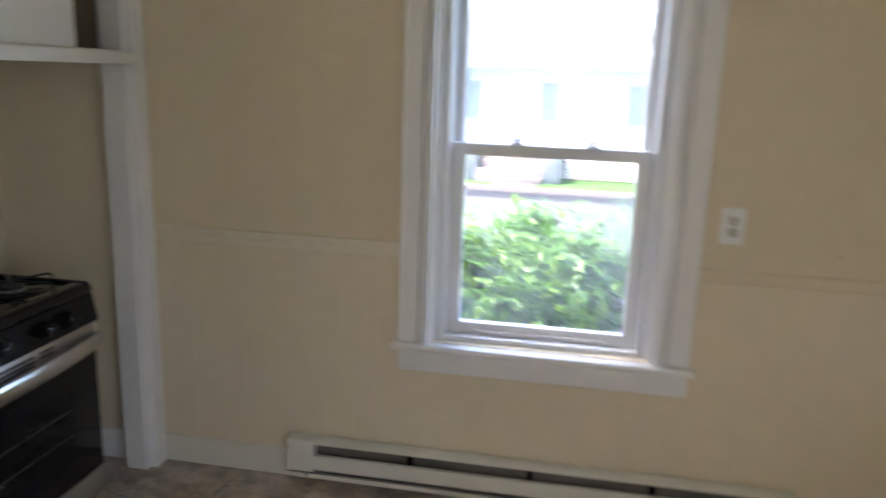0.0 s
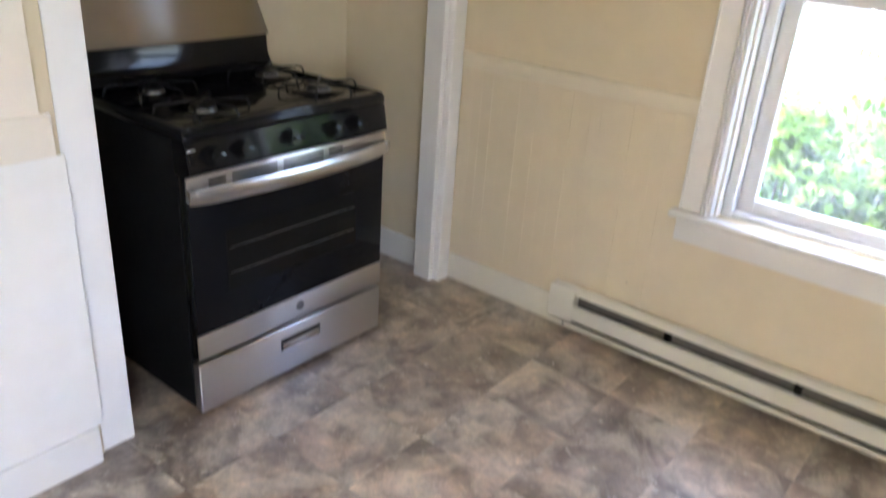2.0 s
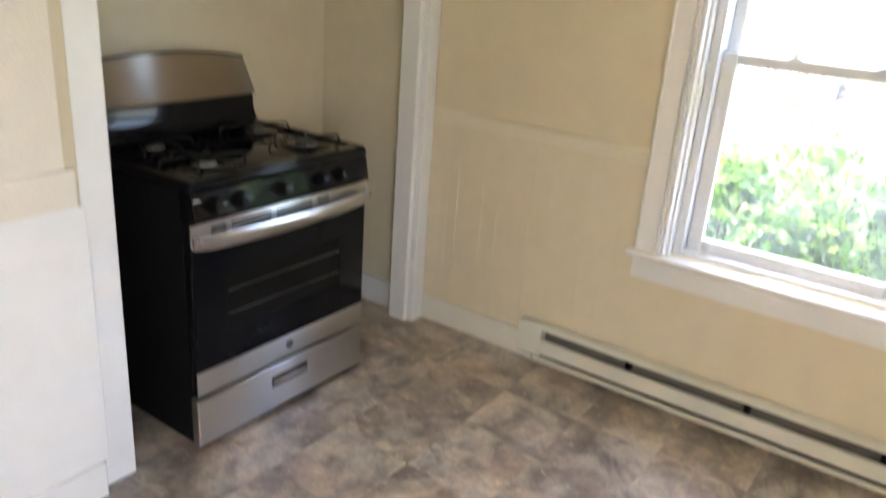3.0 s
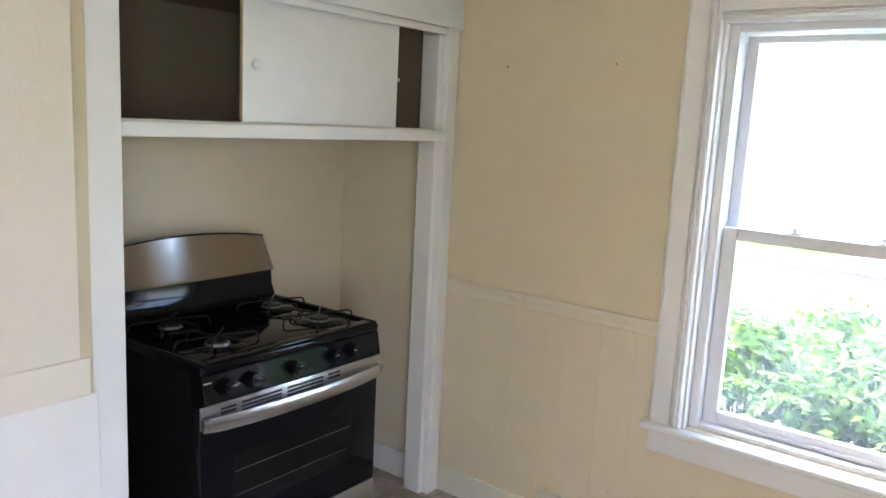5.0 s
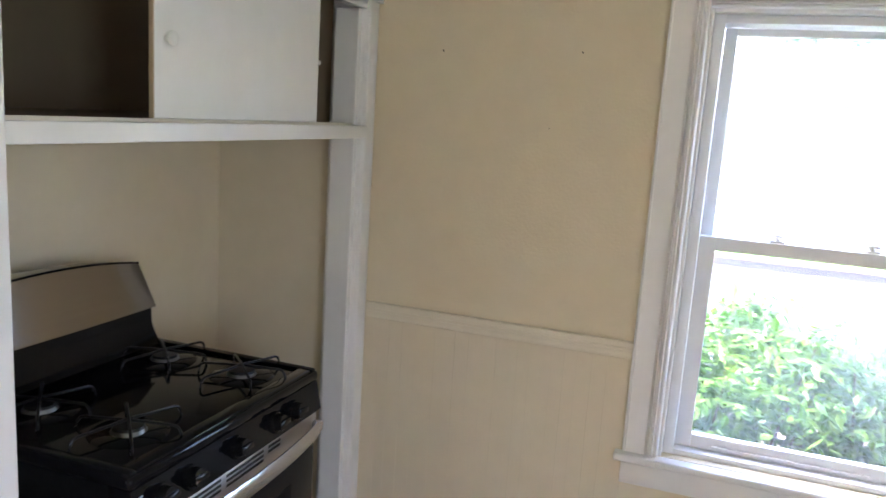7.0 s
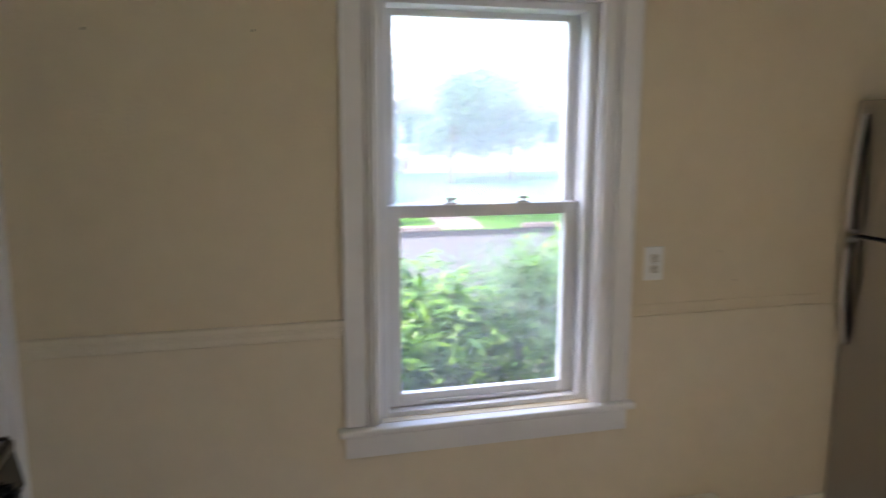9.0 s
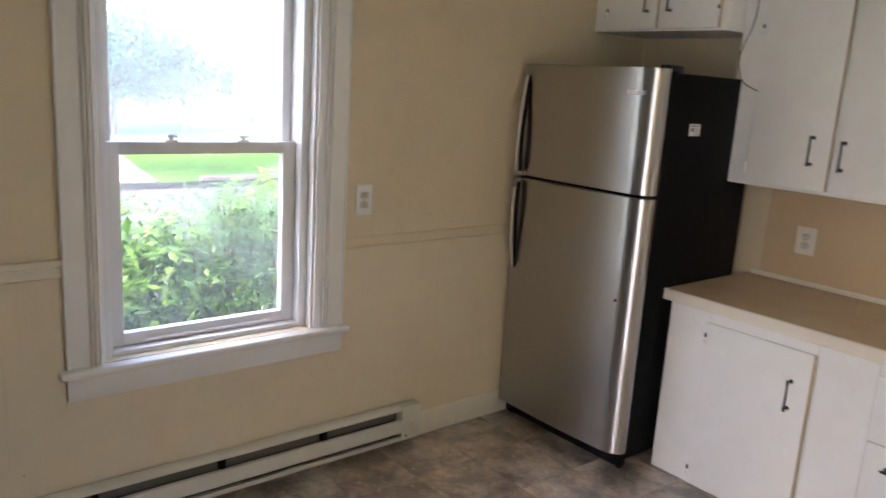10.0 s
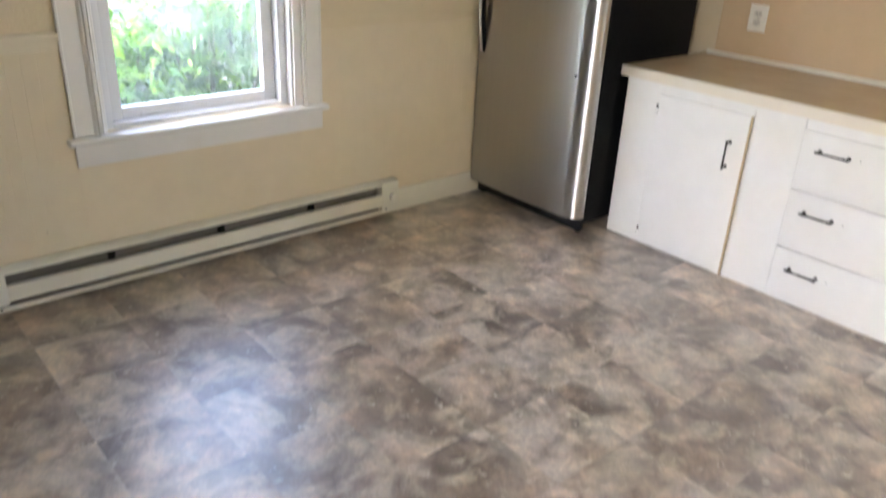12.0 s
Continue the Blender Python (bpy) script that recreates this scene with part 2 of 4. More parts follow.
def glass(name, haze_low, haze_high):
    m, n, l, b = nodes(name)
    out = n["Material Output"]
    tr, gl, mx, fr = (n.new(k) for k in ("ShaderNodeBsdfTransparent", "ShaderNodeBsdfGlossy", "ShaderNodeMixShader", "ShaderNodeLayerWeight"))
    tr.inputs[0].default_value = (0.95, 0.98, 0.97, 1)
    gl.inputs["Roughness"].default_value = 0.02
    fr.inputs[0].default_value = 0.12
    mul = n.new("ShaderNodeMath")
    mul.operation = "MULTIPLY_ADD"
    mul.inputs[1].default_value, mul.inputs[2].default_value = 0.5, 0.04
    l.new(fr.outputs["Facing"], mul.inputs[0])
    l.new(mul.outputs[0], mx.inputs[0])
    l.new(tr.outputs[0], mx.inputs[1])
    l.new(gl.outputs[0], mx.inputs[2])
    # a thin uneven white film: some dust, plus glare painted in as haze
    film, dust_glare = n.new("ShaderNodeMixShader"), n.new("ShaderNodeBsdfTranslucent")
    dust_glare.inputs[0].default_value = (0.85, 0.9, 0.92, 1)
    spot = noise_tex(n, l, coords(n, l), 3.0, 4, 0.6)
    rr = n.new("ShaderNodeMapRange")
    rr.inputs["From Min"].default_value, rr.inputs["From Max"].default_value = 0.3, 0.75
    rr.inputs["To Min"].default_value, rr.inputs["To Max"].default_value = haze_low, haze_high
    l.new(spot.outputs[0], rr.inputs["Value"])
    l.new(rr.outputs[0], film.inputs[0])
    l.new(mx.outputs[0], film.inputs[1])
    l.new(dust_glare.outputs[0], film.inputs[2])
    l.new(film.outputs[0], out.inputs[0])
    return m


GLASS = glass("window_glass", 0.012, 0.05)
# thicker film for the upper pane, whitening it like outdoor glare
GLASS_GLARE = glass("glare_veiled_window_glass", 0.09, 0.15)


def leaf(name, a, b_, c):
    m, n, l, b = nodes(name)
    g = n.new("ShaderNodeNewGeometry")
    r = ramp(n, [(0.0, a), (0.55, b_), (1.0, c)])
    l.new(g.outputs["Random Per Island"], r.inputs[0])
    l.new(r.outputs[0], b.inputs["Base Color"])
    b.inputs["Roughness"].default_value = 0.4
    tl, mx = n.new("ShaderNodeBsdfTranslucent"), n.new("ShaderNodeMixShader")
    l.new(r.outputs[0], tl.inputs[0])
    mx.inputs[0].default_value = 0.4
    l.new(b.outputs[0], mx.inputs[1])
    l.new(tl.outputs[0], mx.inputs[2])
    l.new(mx.outputs[0], n["Material Output"].inputs[0])
    return m


LEAF = leaf("hedge_leaf", (0.026, 0.085, 0.007), (0.058, 0.155, 0.011), (0.12, 0.22, 0.018))
NEEDLE = leaf("yew_needle", (0.026, 0.080, 0.032), (0.045, 0.115, 0.045), (0.072, 0.15, 0.062))
TREELEAF = leaf("tree_leaf", (0.035, 0.085, 0.050), (0.055, 0.12, 0.075), (0.085, 0.16, 0.10))
BARK = plain("bark", (0.09, 0.065, 0.045), 0.9, grain=30, vary=0.4)
GRASS = plain("lawn_grass", (0.032, 0.075, 0.016), 0.8, grain=3, vary=0.3, spec=0.05)
SOIL = plain("dark_soil", (0.08, 0.07, 0.05), 0.95, grain=8, vary=0.4, spec=0.05)
ASPHALT = plain("grey_asphalt", (0.042, 0.042, 0.046), 0.8, grain=12, vary=0.2, spec=0.05)
DARK_STRIP = plain("dark_strip_asphalt", (0.016, 0.016, 0.019), 0.9, grain=12, vary=0.2, spec=0.05)
CONCRETE = plain("pale_concrete", (0.13, 0.108, 0.10), 0.8, grain=5, vary=0.15, spec=0.05)
SIDING = plain("white_siding_paint", (0.58, 0.58, 0.56), 0.5, grain=3, vary=0.06)
SIDING_GREY = plain("grey_siding_paint", (0.42, 0.45, 0.48), 0.5, grain=3, vary=0.06)
ROOF = plain("grey_shingle", (0.12, 0.115, 0.11), 0.85, grain=9, vary=0.3)
BRICKRED = plain("red_masonry", (0.22, 0.09, 0.06), 0.85, grain=14, vary=0.3)
DARKGLASS = plain("house_window_glass", (0.08, 0.10, 0.11), 0.06)
PIER = plain("grey_masonry", (0.09, 0.10, 0.105), 0.8, grain=6, vary=0.2, spec=0.1)


# ---- mesh helpers ----
def box(bm, lo, hi, bevel=0.0, seg=2):
    """A block between two corners, its edges rounded by bevel."""
    c = [(a + b) / 2 for a, b in zip(lo, hi)]
    made = bmesh.ops.create_cube(bm, size=1.0, matrix=Matrix.Translation(c) @ Matrix.Diagonal([max(abs(b - a), 1e-4) for a, b in zip(lo, hi)] + [1]))
    if bevel:
        edges = list({e for v in made["verts"] for e in v.link_edges})
        bmesh.ops.bevel(bm, geom=edges, offset=bevel, segments=seg, profile=0.5, affect="EDGES")
    return bm


def block(lo, hi, bevel=0.0, seg=2):
    return box(bmesh.new(), lo, hi, bevel, seg)


def rod(bm, a, b, r, r2=None, seg=12):
    a, b = Vector(a), Vector(b)
    m = Matrix.Translation((a + b) / 2) @ (b - a).to_track_quat("Z", "Y").to_matrix().to_4x4()
    bmesh.ops.create_cone(bm, cap_ends=True, segments=seg, radius1=r, radius2=r if r2 is None else r2, depth=(b - a).length, matrix=m)
    return bm


def tube(bm, pts, r, seg=8, flat=1.0):
    """A bent bar along points; flat squeezes it across its second way."""
    pts = [Vector(p) for p in pts]
    rings = []
    up = Vector((0, 0, 1))
    for k, p in enumerate(pts):
        t = (pts[min(k + 1, len(pts) - 1)] - pts[max(k - 1, 0)]).normalized()
        ref = up if abs(t.z) < 0.95 else Vector((1, 0, 0))
        u = t.cross(ref).normalized()
        w = t.cross(u).normalized()
        rr = r[k] if isinstance(r, (list, tuple)) else r
        rings.append([bm.verts.new(p + rr * (math.cos(q) * u * flat + math.sin(q) * w)) for q in [2 * math.pi * j / seg for j in range(seg)]])
    for a, b in zip(rings, rings[1:]):
        for j in range(seg):
            bm.faces.new((a[j], a[(j + 1) % seg], b[(j + 1) % seg], b[j]))
    bm.faces.new(rings[0][::-1])
    bm.faces.new(rings[-1])
    return bm


def prism(bm, outline, axis, lo, hi):
    """A solid of the outline (pairs in the two other axes, in order) drawn out along an axis."""
    def at(p, d):
        q = list(p)
        q.insert(axis, d)
        return q
    a = [bm.verts.new(at(p, lo)) for p in outline]
    b = [bm.verts.new(at(p, hi)) for p in outline]
    k = len(outline)
    bm.faces.new(a)
    bm.faces.new(b[::-1])
    for j in range(k):
        bm.faces.new((a[j], b[j], b[(j + 1) % k], a[(j + 1) % k]))
    bmesh.ops.recalc_face_normals(bm, faces=bm.faces)
    return bm


BASES = {}


def mesh_object(name, bm, material, base=(0, 0, 0), smooth=True):
    bmesh.ops.translate(bm, verts=bm.verts, vec=-Vector(base))
    bmesh.ops.recalc_face_normals(bm, faces=bm.faces)
    me = bpy.data.meshes.new(name)
    bm.to_mesh(me)
    bm.free()
    me.materials.append(material)
    if smooth:
        me.polygons.foreach_set("use_smooth", [True] * len(me.polygons))
        me.set_sharp_from_angle(angle=radians(35))
    ob = new(name, me)
    BASES[ob.name] = Vector(base)
    return ob


def thing(name, base, label, category, group=""):
    ob = tagged(new(name), label, category, group)
    ob.location = base
    BASES[ob.name] = Vector(base)
    return ob


def part(name, bm, material, parent, label="", smooth=True):
    ob = mesh_object(name, bm, material, BASES[parent.name], smooth)
    ob.parent = parent
    if label:
        tagged(ob, label)
    return ob


def whole(name, bm, material, label, category, base, group=""):
    ob = mesh_object(name, bm, material, base)
    ob.location = base
    return tagged(ob, label, category, group)


def setting(name, bm, material, label="", smooth=False):
    return tagged(mesh_object(name, bm, material, smooth=smooth), label, "", "", "structure")


# ---- structure: floor, walls, ceiling ----
FLOOR = setting("floor", block((-4.2, SOUTH - 0.1, -0.12), (EAST, NORTH, -0.0035)), TILE_BED, "floor of stone-look vinyl tiles in brown, grey and cream")
bm = block((-2.24, SOUTH - 0.25, GROUND - 0.1), (EAST + 0.15, NORTH + 0.17, -0.121))
box(bm, (-4.35, SOUTH - 0.25, GROUND - 0.1), (-2.2401, 0.75, -0.121))
box(bm, (-2.24, NORTH + 0.001, -0.12), (EAST + 0.15, NORTH + 0.169, -0.001))
setting("foundation", bm, CONCRETE, "pale concrete foundation of the house")
WIN = (-0.41, 0.371, 0.60, 2.0)


def wall_with_hole(x0, x1, y0, y1, z0, z1, hole):
    a, b, c, d = hole
    bm = bmesh.new()
    box(bm, (x0, y0, z0), (a, y1, z1))
    box(bm, (b, y0, z0), (x1, y1, z1))
    box(bm, (a, y0, z0), (b, y1, c))
    box(bm, (a, y0, d), (b, y1, z1))
    return bm


wall_n = setting("wall_north", wall_with_hole(-2.24, EAST + 0.15, NORTH, NORTH + 0.17, 0, CEIL, WIN), CREAM, "cream painted textured wall with a window")
# the gap towards the south is added, out of view, for the east lamp
bm = block((EAST, -0.75, 0), (EAST + 0.15, NORTH, CEIL))
box(bm, (EAST, SOUTH - 0.1, 0), (EAST + 0.15, -1.75, CEIL))
box(bm, (EAST, -1.75, 0), (EAST + 0.15, -0.75, 0.85))
box(bm, (EAST, -1.75, 2.05), (EAST + 0.15, -0.75, CEIL))
setting("wall_east", bm, BUFF, "cream painted kitchen wall behind the cabinets, with an unseen opening added for a fill lamp")
setting("wall_south", block((-4.35, SOUTH - 0.25, 0), (EAST + 0.15, SOUTH - 0.1, CEIL)), CREAM, "plain cream wall closing the kitchen")
bm = block((WEST - 0.14, 0.6, 0), (WEST, 1.015, CEIL))
wall_w = setting("wall_west", bm, BEIGE_WARM, "pale painted textured wall beside the stove recess")
setting("wall_recess_side", block((-2.24, 0.6, 0), (WEST - 0.14, 1.015, CEIL)), CREAM, "plain wall thickness beside the recess")
setting("wall_recess_back", block((-2.24, 1.03, 0), (BACK, NORTH, CEIL)), CREAM_SMOOTH, "cream back wall of the stove recess")
setting("wall_recess_north", block((BACK, NORTH - 0.035, 0), (-1.59, NORTH, 1.548)), CREAM_SMOOTH, "cream side wall of the stove recess")
setting("wall_recess_south", block((BACK, 1.03, 0), (-1.56, 1.10, 1.548)), CREAM_SMOOTH, "cream side wall of the stove recess")
setting("wall_above_recess", block((-1.56, 1.03, 2.0), (-1.50, NORTH, CEIL)), CREAM, "cream wall above the stove recess")
# unseen wall; its opening is made up to let the west lamp in
bm = block((-4.35, SOUTH - 0.1, 0), (-4.2, 0.75, 0.30))
box(bm, (-4.35, SOUTH - 0.1, 2.05), (-4.2, 0.75, CEIL))
box(bm, (-4.35, SOUTH - 0.1, 0.30), (-4.2, -1.75, 2.05))
box(bm, (-4.35, -0.75, 0.30), (-4.2, 0.75, 2.05))
setting("wall_far_west", bm, CREAM, "plain cream wall of the adjoining room with an unseen opening added for a fill lamp")
setting("wall_adjoining", block((-4.2, 0.6, 0), (-2.24, 0.75, CEIL)), CREAM, "plain cream wall of the adjoining room")
setting("ceiling", block((-4.3, SOUTH - 0.25, CEIL), (EAST + 0.15, NORTH + 0.17, CEIL + 0.12)), CEILING, "white painted ceiling")

# wainscot boards of the north wall, with fine grooves between them
random.seed(5)


def wainscot(x0, x1, z0, z1, groove, uneven):
    x = x0
    while x < x1 - 0.01:
        w = random.choice((0.042, 0.05, 0.058, 0.075))
        if x1 - (x + w) < 0.03:
            w = x1 - x
        e = min(x + w, x1)
        d = 0.0042 + random.uniform(0, uneven)
        bm = block((x + 0.00003, NORTH - d, z0), (e - 0.00003, NORTH, z1), groove, 1)
        part("wainscot_board", bm, CREAM_SMOOTH, wall_n)
        x = e


wainscot(-1.475, -0.521, 0.115, 0.905, 0.0005, 0.0010)
wainscot(0.499, EAST, 0.115, 0.905, 0.0003, 0.0003)
bm = block((-0.521, NORTH - 0.0045, 0.115), (0.499, NORTH, 0.493))
part("wainscot_board", bm, CREAM_SMOOTH, wall_n)


def rail_profile(z0, z1, depth):
    h = z1 - z0
    return [(0, z0), (-depth * 0.5, z0 + 0.002), (-depth * 0.62, z0 + 0.2 * h), (-depth * 0.62, z0 + 0.42 * h), (-depth * 0.8, z0 + 0.47 * h),
            (-depth * 0.8, z0 + 0.62 * h), (-depth, z0 + 0.68 * h), (-depth, z1 - 0.004), (-depth * 0.85, z1), (0, z1)]


def north_rail(x0, x1, z0, z1, depth, mat, name="chair_rail"):
    bm = prism(bmesh.new(), [(NORTH + y, z) for y, z in rail_profile(z0, z1, depth)], 0, x0, x1)
    return setting(name, bm, mat, "cream moulded chair rail")


north_rail(-1.475, -0.521, 0.905, 0.965, 0.018, RAIL)
north_rail(0.499, EAST, 0.908, 0.948, 0.005, CREAM)


def baseboard(lo, hi, name="baseboard", mat=None):
    return setting(name, block(lo, hi, 0.004, 2), mat or OFFWHITE, "cream painted baseboard")


baseboard((-1.475, NORTH - 0.014, 0), (-0.94, NORTH, 0.115))
baseboard((-0.94, NORTH - 0.009, 0), (0.90, NORTH, 0.115))
baseboard((0.90, NORTH - 0.014, 0), (EAST, NORTH, 0.115))
baseboard((WEST, 0.6, 0), (WEST + 0.014, 1.04, 0.115), mat=WHITE)
baseboard((BACK, NORTH - 0.048, 0), (-1.59, NORTH - 0.035, 0.125), mat=WHITE)
baseboard((BACK, 1.10, 0), (BACK + 0.012, NORTH - 0.05, 0.125), mat=WHITE)
setting("chair_rail", block((WEST, 0.6, 0.885), (WEST + 0.013, 1.036, 0.985), 0.004, 2), BEIGE_WARM, "pale painted flat chair rail")
setting("wall_lower_panel", block((WEST, 0.6, 0.115), (WEST + 0.005, 1.0575, 0.885), 0.002, 1), WHITE, "smooth white lower wall panel")

# corner strip and casing at the south side of the recess
setting("corner_strip", block((WEST - 0.14, 1.015, 0), (WEST - 0.016, 1.058, CEIL), 0.004, 2), BUFF, "yellowish strip beside the recess casing")
CAS = -1.43
setting("recess_casing", block((CAS - 0.13, 1.058, 0), (CAS, 1.155, 2.03), 0.004, 2), WHITE, "white painted flat casing of the stove recess")
setting("recess_casing_top", block((CAS - 0.13, 1.0581, 2.03), (CAS, 1.1549, CEIL)), WHITE, "white painted boxed wall above the casing")
# post at the north side: stop, jamb and front board, each stepped behind the next
POST = -1.468
bm = block((-1.584, 2.546, 0), (-1.497, 2.572, 1.5465), 0.003, 2)
box(bm, (-1.584, 2.546, 1.5885), (-1.497, 2.572, 1.967), 0.003, 2)
setting("recess_post_stop", bm, WHITE, "white painted door stop strip of the stove recess")
setting("recess_post", block((-1.606, 2.5721, 0), (POST - 0.018, 2.60, 2.0), 0.002, 2), WHITE, "white painted jamb of the stove recess")
bm = prism(bmesh.new(), [(POST - 0.018, 2.574), (POST - 0.003, 2.574), (POST, 2.578), (POST, 2.636), (POST - 0.003, 2.644), (POST - 0.010, 2.650), (POST - 0.014, NORTH - 0.0005), (POST - 0.018, NORTH - 0.0005)], 2, 0.0, 2.0)
setting("recess_post_strip", bm, WHITE, "white front board between jamb and wall, its outer edge rounded", True)
setting("recess_post_core", block((-1.60, 2.601, 0), (POST - 0.0185, NORTH - 0.0006, 2.0)), WHITE, "white wood behind the front board")


# ---- window_1: casing, stool, apron, frame, two sashes ----
win = tagged(new("window_1"), "white double-hung window with moulded casing, closed, over the baseboard heater", "window", "", "structure")
win.location = (-0.02, NORTH, 0.6)
BASES[win.name] = Vector(win.location)


def casing_outline(width, depth, flip=False):
    """Moulded casing across its width: flat board, then three beads at the inner edge."""
    pts = [(0, 0), (0, depth * 0.9), (0.003, depth), (0.008, depth * 1.0), (0.010, depth * 0.85), (0.070, depth * 0.78), (0.074, depth * 1.1),
           (0.079, depth * 1.3), (0.082, depth * 0.85), (0.085, depth * 0.85), (0.088, depth * 1.35), (0.094, depth * 1.45), (0.097, depth * 0.8),
           (0.101, depth * 0.8), (0.104, depth * 1.1), (0.109, depth * 1.0), (width - 0.001, depth * 0.5), (width, 0)]
    return pts


def casings():
    d = 0.019
    left = [(-0.523 + u, NORTH - v) for u, v in casing_outline(0.113, d)]
    part("casing", prism(bmesh.new(), left, 2, 0.60, 2.068), WHITE, win)
    right = [(0.500 - u, NORTH - v) for u, v in casing_outline(0.129, d)]
    part("casing", prism(bmesh.new(), right, 2, 0.60, 2.068), WHITE, win)
    head = [(NORTH - v, 2.068 - u * 0.62) for u, v in casing_outline(0.113, d)]
    part("casing", prism(bmesh.new(), head, 0, -0.41, 0.371), WHITE, win)
    part("casing_cap", block((-0.535, NORTH - 0.034, 2.068), (0.512, NORTH, 2.086), 0.004), WHITE, win)


casings()
part("window_sill", block((-0.547, NORTH - 0.046, 0.573), (0.520, NORTH + 0.085, 0.598), 0.008, 3), WHITE, win, "white stool with a worn, bright front edge")
part("apron", block((-0.523, NORTH - 0.017, 0.490), (0.500, NORTH, 0.573), 0.003), WHITE, win)
JB = ((-0.410, -0.400), (0.361, 0.371))
for a, b in JB:
    part("jamb", block((a, NORTH, 0.5985), (b, NORTH + 0.17, 2.0), 0.002, 1), WHITE, win)
part("jamb", block((-0.3999, NORTH, 1.987), (0.3609, NORTH + 0.17, 2.0), 0.002, 1), WHITE, win)
part("outer_sill", prism(bmesh.new(), [(NORTH + 0.085, 0.598), (NORTH + 0.22, 0.575), (NORTH + 0.22, 0.55), (NORTH + 0.085, 0.55)], 0, -0.41, 0.371), WHITE, win)


def frame_ring(x0, x1, z0, z1, y0, y1, left, right, low, high):
    bm = bmesh.new()
    box(bm, (x0, y0, z0), (x0 + left, y1, z1), 0.003, 2)
    box(bm, (x1 - right, y0, z0), (x1, y1, z1), 0.003, 2)
    box(bm, (x0 + left, y0 + 0.0006, z0), (x1 - right, y1 - 0.0006, z0 + low), 0.003, 2)
    box(bm, (x0 + left, y0 + 0.0006, z1 - high), (x1 - right, y1 - 0.0006, z1), 0.003, 2)
    return bm


fr = part("window_frame", frame_ring(-0.3995, 0.3605, 0.5985, 1.9865, NORTH + 0.036, NORTH + 0.165, 0.033, 0.033, 0.020, 0.026), VINYL, win)
low = part("lower_sash", frame_ring(-0.3650, 0.3260, 0.6190, 1.319, NORTH + 0.078, NORTH + 0.112, 0.049, 0.051, 0.044, 0.042), VINYL, win)
part("pane", block((-0.316, NORTH + 0.094, 0.661), (0.275, NORTH + 0.097, 1.277)), GLASS, low, "clear glass with a thin uneven veil of dust and painted glare")
part("lift_rail", block((-0.25, NORTH + 0.068, 0.628), (0.21, NORTH + 0.078, 0.638), 0.003), VINYL, low)
up_ = part("upper_sash", frame_ring(-0.3650, 0.3260, 1.285, 1.957, NORTH + 0.122, NORTH + 0.156, 0.037, 0.037, 0.034, 0.022), VINYL, win)
part("pane", block((-0.328, NORTH + 0.138, 1.318), (0.289, NORTH + 0.141, 1.936)), GLASS_GLARE, up_, "glass with a white veil all over, put in for outdoor glare")
for x in (-0.14, 0.12):
    bm = block((x - 0.022, NORTH + 0.084, 1.319), (x + 0.022, NORTH + 0.108, 1.326), 0.002, 1)
    rod(bm, (x, NORTH + 0.096, 1.326), (x, NORTH + 0.096, 1.336), 0.009)
    tube(bm, [(x - 0.012, NORTH + 0.096, 1.337), (x + 0.004, NORTH + 0.093, 1.339), (x + 0.020, NORTH + 0.088, 1.336)], 0.004)
    part("sash_lock", bm, VINYL, low, "small white cam lock")

for ob in list(win.children_recursive):
    if ob.name.startswith("pane"):
        ob.visible_shadow = False

# bracket over the window and nails in the wall
bm = bmesh.new()
tube(bm, [(-0.478, NORTH, 2.112), (-0.480, NORTH - 0.02, 2.110), (-0.484, NORTH - 0.034, 2.096), (-0.480, NORTH - 0.040, 2.112), (-0.470, NORTH - 0.038, 2.128)], 0.003, 8)
whole("curtain_hook", bm, NAIL, "small dark metal curtain hook above the window casing", "hook", (-0.478, NORTH, 2.112))
for x, z in ((-1.233, 1.847), (-0.772, 1.856)):
    bm = rod(bmesh.new(), (x, NORTH + 0.002, z), (x, NORTH - 0.009, z + 0.003), 0.0014)
    rod(bm, (x, NORTH - 0.009, z + 0.003), (x, NORTH - 0.0105, z + 0.0033), 0.0028)
    whole("nail", bm, NAIL, "small dark nail sticking out of the cream wall", "nail", (x, NORTH, z), "nails in the wall")


for n_, (x, z, r) in enumerate(((0.93, 1.02, 0.004), (0.86, 1.13, 0.003), (-0.86, 1.62, 0.002), (-0.66, 0.27, 0.0035), (1.05, 0.98, 0.0025))):
    bm = rod(bmesh.new(), (x, NORTH + 0.001, z), (x, NORTH - (0.0055 if z < 0.9 else 0.0008), z), r, r * 0.7, 10)
    part("wall_scuff", bm, RAWWOOD, wall_n, "small brown chip in the paint")


